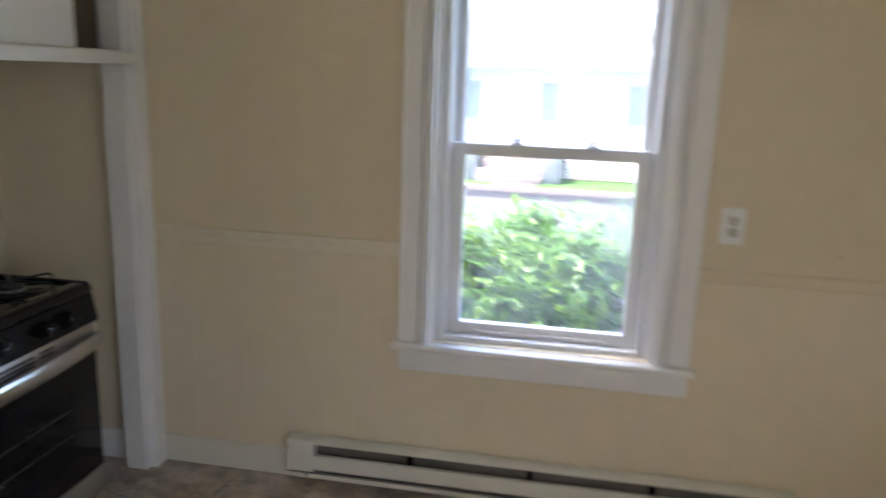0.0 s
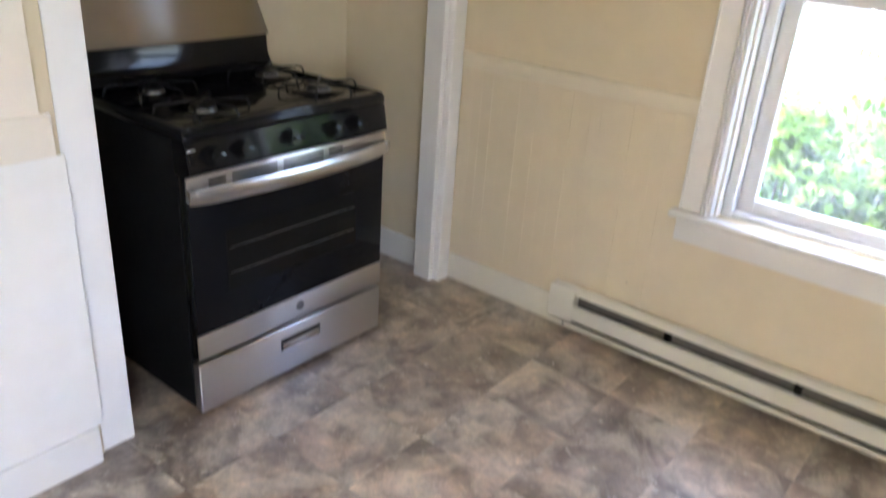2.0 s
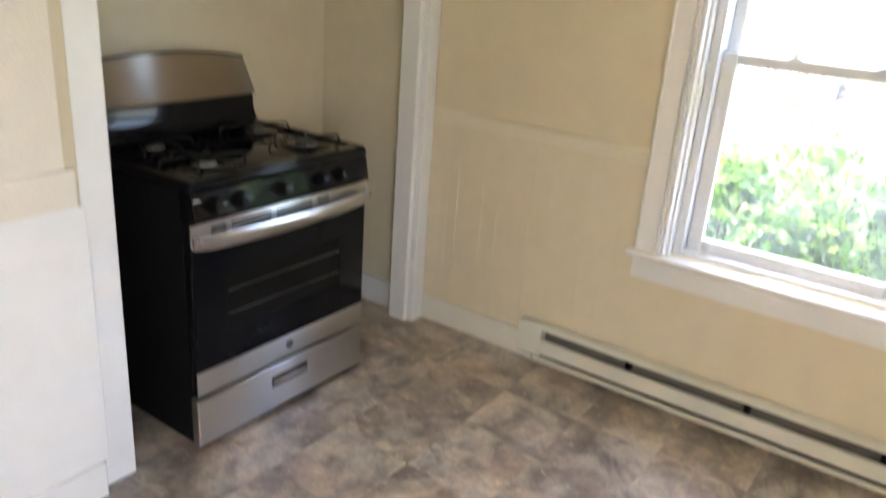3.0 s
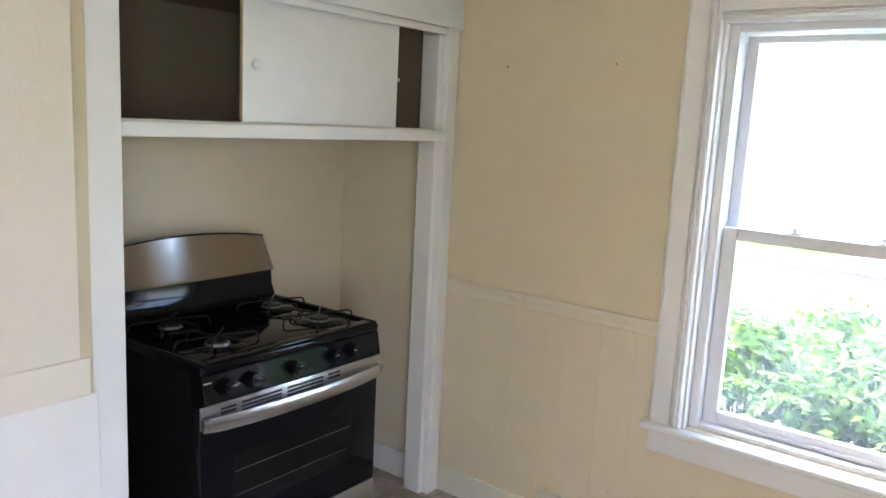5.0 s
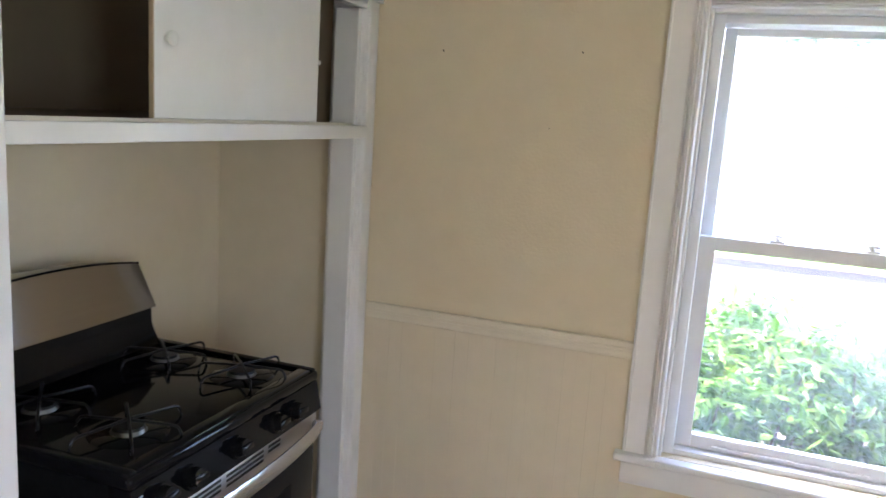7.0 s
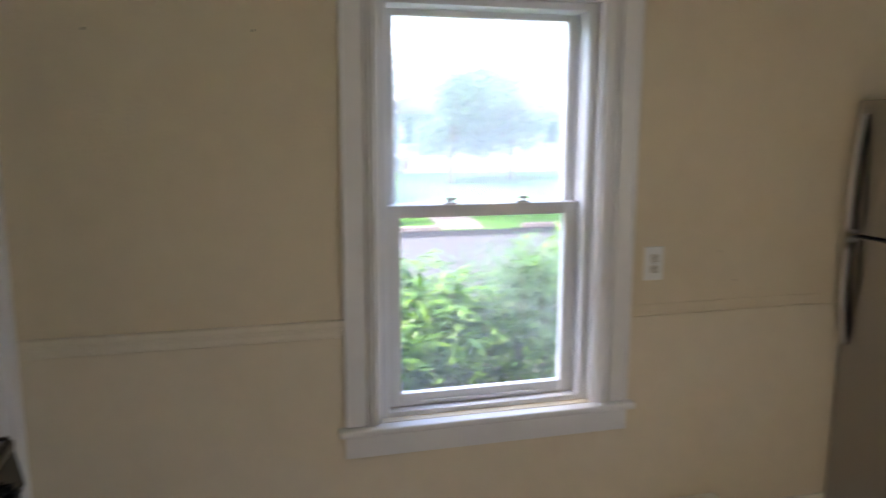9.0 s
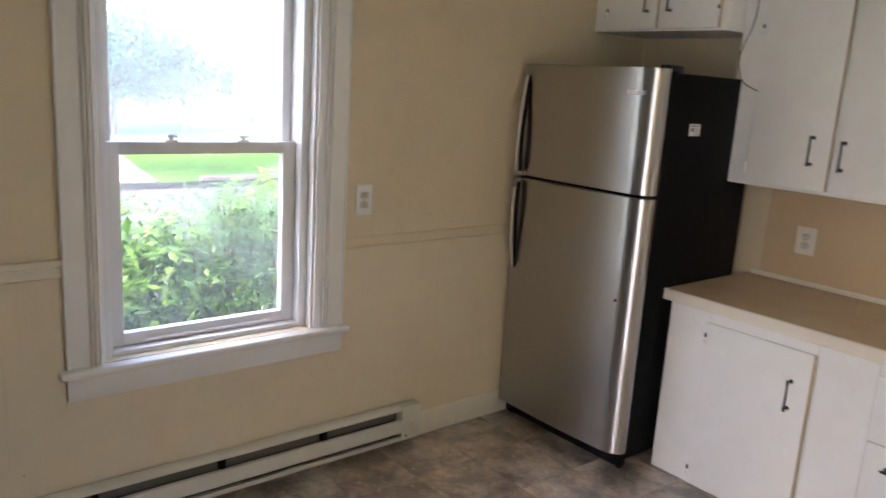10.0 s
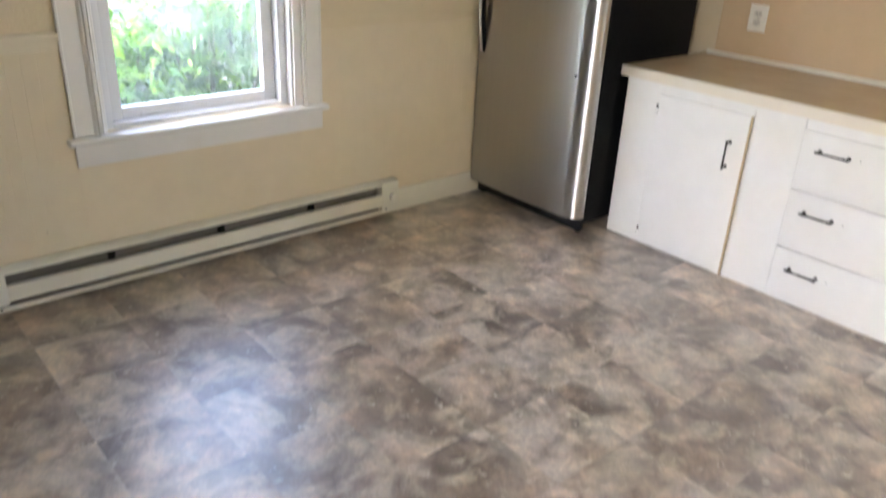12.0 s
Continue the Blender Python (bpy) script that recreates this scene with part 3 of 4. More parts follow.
# ---- outlets ----
def outlet(place, turn, w, h, mat):
    """A duplex socket, built facing -y at the origin, then turned and set."""
    o = thing("wall_outlet", (0, 0, 0), "white duplex wall outlet with two sockets", "outlet")
    part("cover_plate", block((-w / 2, -0.006, -h / 2), (w / 2, 0, h / 2), 0.003, 3), mat, o)
    for s in (-1, 1):
        z = s * 0.0195
        bm = block((-0.0165, -0.009, z - 0.0135), (0.0165, -0.0055, z + 0.0135), 0.006, 3)
        sock = part("socket", bm, SOCKET, o, "slightly yellowed socket face")
        bm = block((-0.0075, -0.0096, z - 0.001), (-0.0052, -0.0085, z + 0.008))
        box(bm, (0.0052, -0.0096, z - 0.001), (0.0072, -0.0085, z + 0.007))
        rod(bm, (0, -0.0096, z - 0.0075), (0, -0.0085, z - 0.0075), 0.0024)
        part("slot", bm, SLOT, sock)
    part("screw", rod(bmesh.new(), (0, -0.0075, 0), (0, -0.0055, 0), 0.003), BRASS_OLD, o)
    o.matrix_basis = Matrix.Translation(place) @ pose(0, 0, 0, 0, 0, turn)
    return o


tagged(outlet((0.588, NORTH, 1.098), 0, 0.076, 0.122, PLASTIC), "white duplex wall outlet beside the window above the chair rail")
tagged(outlet((EAST - 0.006, 1.672, 0.988), -90, 0.088, 0.122, PLASTIC_OLD), "ivory duplex wall outlet on the beige splashback")


# ---- baseboard heater ----
def heater():
    x0, x1, y0 = -0.936, 0.893, NORTH - 0.06
    o = thing("baseboard_heater", (x0, NORTH, 0), "long cream enamelled electric baseboard heater under the window", "heater")
    y1 = NORTH - 0.0145
    part("back_plate", block((x0 + 0.002, y1 - 0.003, 0.026), (x1 - 0.002, y1, 0.176)), HEATER_IN, o, "dark grey inside of the heater")
    top = [(y1, 0.186), (y0 + 0.03, 0.184), (y0 + 0.012, 0.178), (y0 + 0.003, 0.168), (y0 + 0.006, 0.165), (y0 + 0.015, 0.174), (y0 + 0.03, 0.180), (y1, 0.182)]
    part("top_cover", prism(bmesh.new(), top, 0, x0 + 0.001, x1 - 0.001), HEATER, o)
    front = [(y0 + 0.014, 0.124), (y0, 0.122), (y0, 0.066), (y0 + 0.010, 0.058), (y0 + 0.013, 0.060), (y0 + 0.003, 0.068), (y0 + 0.003, 0.120), (y0 + 0.014, 0.121)]
    part("front_cover", prism(bmesh.new(), front, 0, x0 + 0.10, x1 - 0.095), HEATER, o)
    lip = [(y1, 0.026), (y0 + 0.004, 0.026), (y0 + 0.001, 0.031), (y0 + 0.001, 0.046), (y0 + 0.004, 0.046), (y0 + 0.006, 0.032), (y1, 0.030)]
    part("bottom_lip", prism(bmesh.new(), lip, 0, x0 + 0.001, x1 - 0.001), HEATER, o)
    part("end_cap", block((x0, y0 - 0.001, 0.052), (x0 + 0.105, y1, 0.183), 0.003), HEATER, o)
    cap = part("end_cap", block((x1 - 0.098, y0 - 0.001, 0.042), (x1, y1, 0.184), 0.003), HEATER, o)
    kn = rod(bmesh.new(), (x1 - 0.038, y0, 0.108), (x1 - 0.038, y0 - 0.016, 0.108), 0.019, 0.016, 24)
    part("thermostat_knob", kn, PLASTIC_OLD, cap, "round cream knob")
    for xs_, zs_ in ((x0 + 0.075, 0.040), (x1 - 0.075, 0.048)):
        part("screw", rod(bmesh.new(), (xs_, y0 + 0.001, zs_), (xs_, y0 - 0.003, zs_), 0.004), NAIL, o)
    part("heating_element", rod(bmesh.new(), (x0 + 0.1, y0 + 0.025, 0.105), (x1 - 0.1, y0 + 0.025, 0.105), 0.006), BRASS_OLD, o)
    bm = bmesh.new()
    x = x0 + 0.11
    while x < x1 - 0.11:
        box(bm, (x, y0 + 0.008, 0.075), (x + 0.0008, y1 - 0.006, 0.118))
        x += 0.0085
    tagged(part("fin", bm, FIN, o, "grey sheet fins, many in a row", False), kind="stuff")
    for x in (-0.461, -0.015, 0.418):
        part("bracket", block((x - 0.010, y0 + 0.012, 0.118), (x + 0.010, y1, 0.170), 0.002, 1), BLACKPLASTIC, o, "dark inner bracket")
    return o


heater()


# ---- stove recess cupboard ----
def recess_cupboard():
    o = thing("recess_cupboard", (-1.6, 1.155, 1.548), "white built-in cupboard with sliding doors, partly open, above the stove", "cupboard")
    y0, y1 = 1.155, 2.572
    # shelf board, sagging slightly in its middle
    bm = block((BACK, y0 + 0.0005, 1.550), (-1.474, y1 - 0.0005, 1.586))
    part("shelf", bm, WHITE, o, "white shelf board with a yellowed top edge")
    part("front_edge", block((-1.474, y0 - 0.0, 1.547), (-1.458, y1 - 0.0005, 1.588), 0.003, 2), WHITE, o)
    bm = block((-1.532, y0 + 0.001, 1.586), (-1.528, y1 - 0.028, 1.594))
    box(bm, (-1.512, y0 + 0.001, 1.586), (-1.507, y1 - 0.028, 1.594))
    part("lower_track", bm, OFFWHITE, o)
    part("head_rail", block((-1.500, 1.1555, 1.968), (-1.478, 2.5715, 1.9945), 0.003, 2), WHITE, o, "white rail over the sliding doors")
    part("head_board", block((-1.53, 1.155, 1.995), (POST + 0.010, NORTH - 0.001, 2.150), 0.004, 2), WHITE, o, "white head board")
    part("head_cap", block((-1.53, 1.155, 2.150), (POST + 0.026, NORTH - 0.001, 2.172), 0.005, 2), WHITE, o)
    front = part("sliding_door", block((-1.527, 1.602, 1.5945), (-1.514, 2.322, 1.994), 0.0015, 1), CABINET, o, "white sliding door pushed to the middle")
    part("door_edge", block((-1.5265, 1.5990, 1.595), (-1.5145, 1.602, 1.994)), EDGEWOOD, front, "bare wooden door edge")

    def knob(y, x):
        bm = rod(bmesh.new(), (x, y, 1.772), (x + 0.012, y, 1.772), 0.007, 0.006, 16)
        bmesh.ops.create_uvsphere(bm, u_segments=16, v_segments=10, radius=0.0165, matrix=Matrix.Translation((x + 0.018, y, 1.772)) @ Matrix.Diagonal((0.65, 1, 1, 1)))
        return bm
    part("knob", knob(1.640, -1.514), PLASTIC, front, "round white knob")
    rear = part("sliding_door", block((-1.548, 1.72, 1.5945), (-1.535, 2.3215, 1.994), 0.0015, 1), CABINET, o, "white sliding door behind the other")
    bmk = rod(bmesh.new(), (-1.527, 2.3295, 1.774), (-1.514, 2.3295, 1.774), 0.0065, seg=14)
    part("knob", bmk, PLASTIC, rear, "round white knob at the door's edge")
    part("inner_back", block((BACK, y0 - 0.05, 1.587), (BACK + 0.006, NORTH - 0.04, 2.0)), RAWWOOD, o, "bare brown board")
    part("inner_side", block((BACK + 0.006, NORTH - 0.046, 1.587), (-1.60, NORTH - 0.036, 2.0)), RAWWOOD, o)
    part("inner_side", block((BACK + 0.006, 1.105, 1.587), (-1.565, 1.115, 2.0)), RAWWOOD, o)
    part("inner_bottom", block((BACK + 0.006, y0, 1.586), (-1.549, y1 - 0.028, 1.590)), RAWWOOD, o)
    part("inner_top", block((BACK + 0.006, 1.105, 2.0), (-1.561, NORTH - 0.036, 2.012)), RAWWOOD, o)
    return o


recess_cupboard()
setting("wall_cupboard_north", block((BACK, NORTH - 0.035, 1.548), (-1.59, NORTH, CEIL)), CREAM, "wall behind the cupboard side")
setting("wall_cupboard_south", block((BACK, 1.03, 1.548), (-1.565, 1.105, CEIL)), CREAM, "wall behind the cupboard side")


# ---- gas range ----
def gas_range():
    y0, y1, xf = 1.330, 2.096, -1.36
    yt = 2.078
    ym = (y0 + y1) / 2
    o = thing("gas_range", (-1.68, ym, 0), "black and stainless steel gas range with four burners in a recess", "stove")
    part("body", block((-2.02, y0 + 0.006, 0.028), (xf - 0.035, yt - 0.004, 0.868), 0.004), BODYBLACK, o, "black painted sides")
    for y in (y0 + 0.05, y1 - 0.05):
        for x in (-1.97, -1.45):
            part("foot", rod(bmesh.new(), (x, y, 0), (x, y, 0.03), 0.018, 0.014), BLACKPLASTIC, o)
    # cooktop with a raised rim
    bm = block((-1.955, y0, 0.868), (-1.342, yt, 0.898), 0.010, 3)
    top = part("cooktop", bm, ENAMEL, o, "glossy black enamel cooktop")
    bm = bmesh.new()
    for lo, hi in (((-1.955, y0 + 0.004, 0.894), (-1.350, y0 + 0.030, 0.905)), ((-1.955, yt - 0.030, 0.894), (-1.350, yt - 0.004, 0.905)), ((-1.392, y0 + 0.03, 0.894), (-1.350, yt - 0.03, 0.905))):
        box(bm, lo, hi, 0.005, 2)
    part("rim", bm, ENAMEL, top)
    # control panel, slanted
    out = [(-1.346, 0.868), (-1.330, 0.785), (-1.352, 0.775), (-1.40, 0.775), (-1.40, 0.868)]
    panel = part("control_panel", prism(bmesh.new(), out, 1, y0 + 0.004, yt - 0.002), ENAMEL, o, "glossy black control panel")
    nrm = Vector((0.982, 0, 0.189))
    for y in (1.412, 1.507, 1.678, 1.846, 1.937):
        p = Vector((-1.337, y, 0.826))
        bm = rod(bmesh.new(), p, p + nrm * 0.008, 0.029, 0.027, 24)
        rod(bm, p + nrm * 0.008, p + nrm * 0.028, 0.0235, 0.020, 24)
        kn = part("burner_knob", bm, BLACKPLASTIC, panel, "black round knob")
        bm = block((-0.0065, -0.024, -0.012), (0.0065, 0.024, 0.012), 0.003, 2)
        m = Matrix.Translation(p + nrm * 0.022) @ nrm.to_track_quat("Z", "Y").to_matrix().to_4x4() @ pose(0, 0, 0, 0, 0, 90 + random.uniform(-8, 8))
        bmesh.ops.transform(bm, matrix=m, verts=bm.verts)
        grip = mesh_object("knob_grip", bm, BLACKPLASTIC, BASES[o.name])
        grip.parent = o
    bm = block((-1.345, 1.342, 0.812), (-1.333, 1.356, 0.842), 0.002, 1)
    part("light_switch", bm, BLACKPLASTIC, o, "small black rocker switch")
    bm = bmesh.new()
    box(bm, (-1.3405, 1.336, 0.848), (-1.3385, 1.362, 0.8505))
    part("printed_mark", bm, BADGE, panel, "small pale print")
    # door
    door = part("oven_door", block((xf - 0.033, y0 + 0.008, 0.204), (xf - 0.002, y1 - 0.002, 0.772), 0.004), BLACKPLASTIC, o, "oven door, closed")
    part("door_glass", block((xf - 0.004, y0 + 0.010, 0.292), (xf + 0.003, y1 - 0.004, 0.700), 0.003), OVEN_GLASS, door, "dark glass")
    part("inner_window", block((xf + 0.0005, 1.452, 0.400), (xf + 0.0042, 1.968, 0.592), 0.001, 1), OVEN_INNER, door, "oven window")
    for z in (0.455, 0.535):
        part("oven_rack", rod(bmesh.new(), (xf + 0.0042, 1.462, z), (xf + 0.0042, 1.958, z), 0.0016, seg=6), BURNER, door, "rack wires seen through the window")
    strip = part("vent_strip", block((xf - 0.004, y0 + 0.008, 0.700), (xf + 0.006, y1 - 0.002, 0.771), 0.003), STEEL_H, door, "stainless strip with vent slots")
    k = 0
    for a, b, rows in ((1.405, 1.462, (0.735, 0.748)), (1.482, 1.640, (0.724, 0.737, 0.750)), (1.662, 1.820, (0.724, 0.737, 0.750)), (1.842, 1.900, (0.738, 0.751))):
        for z in rows:
            part("vent_slot", block((xf + 0.002, a, z), (xf + 0.0072, b, z + 0.0078), 0.001, 1), SLOT, door)
    part("lower_strip", block((xf - 0.004, y0 + 0.008, 0.206), (xf + 0.004, y1 - 0.002, 0.288), 0.003), STEEL_H, door, "brushed stainless strip")
    bm = rod(bmesh.new(), (xf + 0.003, ym + 0.006, 0.252), (xf + 0.0065, ym + 0.006, 0.252), 0.0165, 0.0155, 28)
    part("badge", bm, BADGE_GREY, door, "round grey badge")
    # bowed flat handle
    pts, wd = [], []
    for k in range(17):
        u = k / 16
        bow = 1 - (2 * u - 1) ** 2
        pts.append((xf + 0.022 + 0.026 * bow ** 0.8, y0 + 0.004 + u * (y1 - y0 - 0.012), 0.722 - 0.006 * bow))
        wd.append(0.0245 if 0 < k < 16 else 0.021)
    bm = tube(bmesh.new(), pts, wd, 14, 0.30)
    hd = part("handle", bm, CHROME, door, "bowed polished handle")
    for y in (y0 + 0.018, y1 - 0.014):
        part("handle_mount", block((xf + 0.004, y - 0.012, 0.712), (xf + 0.032, y + 0.012, 0.742), 0.005, 2), CHROME, door)
    # drawer
    dr = part("storage_drawer", block((xf - 0.034, y0 + 0.006, 0.020), (xf + 0.002, y1, 0.190), 0.005, 3), STEEL_H, o, "brushed stainless drawer")
    part("recess_pull", block((xf - 0.002, 1.638, 0.108), (xf + 0.0032, 1.808, 0.152), 0.002, 1), SLOT, dr)
    part("pull_lip", block((xf + 0.000, 1.645, 0.112), (xf + 0.006, 1.801, 0.138), 0.002, 2), CHROME, dr, "bright pull lip")
    # backguard: black riser and arched steel panel
    riser = [(-1.880, 0.898), (-1.892, 0.905), (-1.905, 0.925), (-1.918, 0.955), (-1.922, 1.03), (-2.02, 1.03), (-2.02, 0.868), (-1.95, 0.868)]
    part("backguard_riser", prism(bmesh.new(), riser, 1, y0 + 0.012, y1 - 0.036), ENAMEL, o, "black riser")
    bm = bmesh.new()
    n = 18
    ya, yb = y0 + 0.004, y1 - 0.046
    fr_, bk = [], []
    for k in range(n + 1):
        u = k / n
        arch = 0.030 * (1 - (2 * u - 1) ** 2)
        yt = ya + 0.015 + u * (yb - ya - 0.030)
        ybm = ya + u * (yb - ya)
        lo_, hi_ = (-1.893, ybm, 1.012), (-1.945, yt, 1.140 + arch)
        mid = (-1.900, ybm, 1.024)
        bow = 0.008 * (1 - (2 * u - 1) ** 2)
        lo_, hi_, mid = ((p[0] + bow, p[1], p[2]) for p in (lo_, hi_, mid))
        fr_.append([bm.verts.new(p) for p in (lo_, mid, hi_, (hi_[0] - 0.012, yt, hi_[2] + 0.003), (-2.02, yt, 1.135 + arch), (-2.02, ybm, 1.012))])
    for a, b in zip(fr_, fr_[1:]):
        for j in range(6):
            bm.faces.new((a[j], a[(j + 1) % 6], b[(j + 1) % 6], b[j]))
    bm.faces.new(fr_[0][::-1])
    bm.faces.new(fr_[-1])
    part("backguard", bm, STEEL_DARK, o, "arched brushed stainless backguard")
    bm = bmesh.new()
    tube(bm, [(-1.948 + 0.008 * (1 - (2 * k / n - 1) ** 2), ya + 0.015 + k / n * (yb - ya - 0.030), 1.1425 + 0.030 * (1 - (2 * k / n - 1) ** 2)) for k in range(n + 1)], 0.004, 6)
    part("backguard_edge", bm, BLACKPLASTIC, o, "black edge trim")
    # burners and grates
    for gx, gy in ((-1.50, 1.50), (-1.76, 1.50), (-1.50, 1.93), (-1.76, 1.93)):
        bm = rod(bmesh.new(), (gx, gy, 0.898), (gx, gy, 0.903), 0.088, 0.080, 32)
        bu = part("burner", bm, ENAMEL, o, "burner with aluminium ring and dark cap")
        bm = rod(bmesh.new(), (gx, gy, 0.903), (gx, gy, 0.911), 0.040, 0.036, 28)
        part("burner_head", bm, BURNER, bu, "dull aluminium")
        bm = rod(bmesh.new(), (gx, gy, 0.911), (gx, gy, 0.917), 0.036, 0.033, 28)
        part("burner_cap", bm, IRON, bu)
        # wire grate: three bars crossing over the cap, each end bent down to the cooktop
        bm = bmesh.new()
        h, z = 0.120, 0.926
        for a in range(3):
            w = radians(15 + 60 * a)
            c, q = math.cos(w), math.sin(w)
            reach = h * (1.12 if a == 1 else 1.0)
            side = [(reach + 0.004, 0.899), (reach, z - 0.012), (reach - 0.005, z - 0.004), (reach - 0.014, z), (0.045, z + 0.002), (0.012, z + 0.003 + 0.002 * a)]
            line = [(gx + c * d, gy + q * d, zz) for d, zz in side] + [(gx - c * d, gy - q * d, zz) for d, zz in side[::-1]]
            tube(bm, line, 0.0036, 6)
        part("grate", bm, IRON, o, "black wire grate")
    return o


gas_range()


# ---- refrigerator ----
def refrigerator():
    y0, y1, xf = 1.916, 2.640, 1.400
    ym = (y0 + y1) / 2
    o = thing("refrigerator", (1.78, ym, 0), "stainless steel top-freezer refrigerator with black sides, standing in the corner", "refrigerator")
    part("body", block((xf + 0.090, y0 + 0.004, 0.045), (2.14, y1 - 0.002, 1.662), 0.006), BODYBLACK, o, "black textured cabinet")
    part("toe_grille", block((xf + 0.060, y0 + 0.012, 0.012), (xf + 0.10, y1 - 0.01, 0.075), 0.003), BLACKPLASTIC, o)
    for y in (y0 + 0.03, y1 - 0.03):
        part("foot", rod(bmesh.new(), (xf + 0.085, y, 0), (xf + 0.085, y, 0.03), 0.014), BLACKPLASTIC, o)
        part("foot", rod(bmesh.new(), (2.08, y, 0), (2.08, y, 0.046), 0.014), BLACKPLASTIC, o)

    def door(name, z0, z1):
        # gently crowned front with rounded vertical edges
        pts = [(xf + 0.078, y0), (xf + 0.066, y0)]
        for k in range(13):
            a = radians(90 * k / 12)
            pts.append((xf + 0.066 - 0.060 * math.sin(a), y0 + 0.100 - 0.100 * math.cos(a)))
        for k in range(1, 14):
            u = k / 14
            pts.append((xf + 0.006 - 0.008 * (1 - (2 * u - 1) ** 2), y0 + 0.100 + u * (y1 - y0 - 0.112)))
        for k in range(7):
            a = radians(90 * (6 - k) / 6)
            pts.append((xf + 0.018 - 0.012 * math.sin(a), y1 - 0.012 + 0.012 * math.cos(a)))
        pts += [(xf + 0.078, y1)]
        return part(name, prism(bmesh.new(), pts, 2, z0, z1), STEEL_V, o, "brushed stainless door, closed")
    fz, fd = door("freezer_door", 1.186, 1.676), door("fridge_door", 0.080, 1.170)
    for d, z0, z1 in ((fz, 1.183, 1.678), (fd, 0.077, 1.173)):
        part("door_gasket", block((xf + 0.078, y0 + 0.008, z0), (xf + 0.090, y1 - 0.008, z1)), SLOT, d)
        for za in (z0, z1 - 0.0035):
            part("door_trim", block((xf + 0.034, y0 + 0.040, za), (xf + 0.079, y1 - 0.006, za + 0.0035)), BLACKPLASTIC, d)
    part("gap_shadow_strip", block((xf + 0.058, y0 + 0.01, 1.172), (xf + 0.085, y1 - 0.01, 1.184)), BLACKPLASTIC, o)
    part("top_hinge", block((xf + 0.075, y0 + 0.006, 1.664), (xf + 0.170, y0 + 0.055, 1.692), 0.006), BLACKPLASTIC, o, "black hinge cover")

    def handle(far, seam, parent):
        # rises slowly from its far end and stands off most at the seam, where a short foot ties it back
        pts = []
        for k in range(17):
            u = k / 16
            out = 0.030 * math.sin(math.pi * (0.02 + 0.66 * u)) ** 0.8
            pts.append((xf + 0.004 - out, y1 - 0.036, far + u * (seam - far)))
        turn = 0.010 if seam > far else -0.010
        pts += [(xf - 0.012, y1 - 0.036, seam + turn), (xf + 0.004, y1 - 0.036, seam + turn)]
        part("handle", tube(bmesh.new(), pts, 0.0120, 10, 0.75), STEEL_V, parent, "bowed bar handle, steel outside and black inside")
        part("handle_liner", tube(bmesh.new(), [(p[0] + 0.009, p[1] - 0.010, p[2]) for p in pts[:17]], 0.0105, 8, 0.8), BLACKPLASTIC, parent, "black inner face of the handle")
    handle(1.625, 1.202, fz)
    handle(0.755, 1.152, fd)
    part("brand_plate", block((xf - 0.003, 1.972, 1.572), (xf + 0.014, 2.054, 1.590), 0.0015, 1), BADGE, fz, "pale badge bar, lettering unreadable")
    lab = part("energy_label", block((1.650, y0 + 0.0028, 1.422), (1.724, y0 + 0.0042, 1.470)), LABEL, o, "small white paper label")
    bm = block((1.662, y0 + 0.0022, 1.440), (1.680, y0 + 0.003, 1.455))
    part("label_print", bm, LABEL_GREY, lab)
    bm = block((1.662, y0 + 0.0022, 1.460), (1.714, y0 + 0.003, 1.464))
    for k in range(4):
        box(bm, (1.688, y0 + 0.0022, 1.428 + 0.008 * k), (1.714 - 0.004 * (k % 2), y0 + 0.003, 1.4305 + 0.008 * k))
    part("label_text", bm, LABEL_GREY, lab)
    bm = rod(bmesh.new(), (xf + 0.008, y0 + 0.085, 0.745), (xf + 0.001, y0 + 0.085, 0.745), 0.006)
    part("door_screw_cover", bm, BLACKPLASTIC, fd)
    return o


refrigerator()


# ---- cabinets ----
def bar_pull(y, z, x, length, upright, parent, sub=None):
    """Dark bronze bar pull with two feet and small collars, on a face that looks to -x."""
    bm = bmesh.new()
    h = length / 2
    ends = []
    for s in (-1, 1):
        p = (x, y, z + s * h * 0.88) if upright else (x, y + s * h * 0.88, z)
        q = (x - 0.026, p[1], p[2])
        rod(bm, p, q, 0.0036, 0.0032, 10)
        rod(bm, p, (x - 0.003, p[1], p[2]), 0.008, 0.006, 12)
        ends.append(q)
    a = (x - 0.027, y, z - h) if upright else (x - 0.027, y - h, z)
    b = (x - 0.027, y, z + h) if upright else (x - 0.027, y + h, z)
    rod(bm, a, b, 0.0038, seg=12)
    for f in (-0.96, -0.78, 0.78, 0.96):
        c = Vector(a).lerp(Vector(b), 0.5 + f / 2)
        d = (Vector(b) - Vector(a)).normalized() * 0.003
        rod(bm, c - d, c + d, 0.0052, seg=12)
    return part("handle", bm, BRONZE, parent, "dark bronze bar handle")


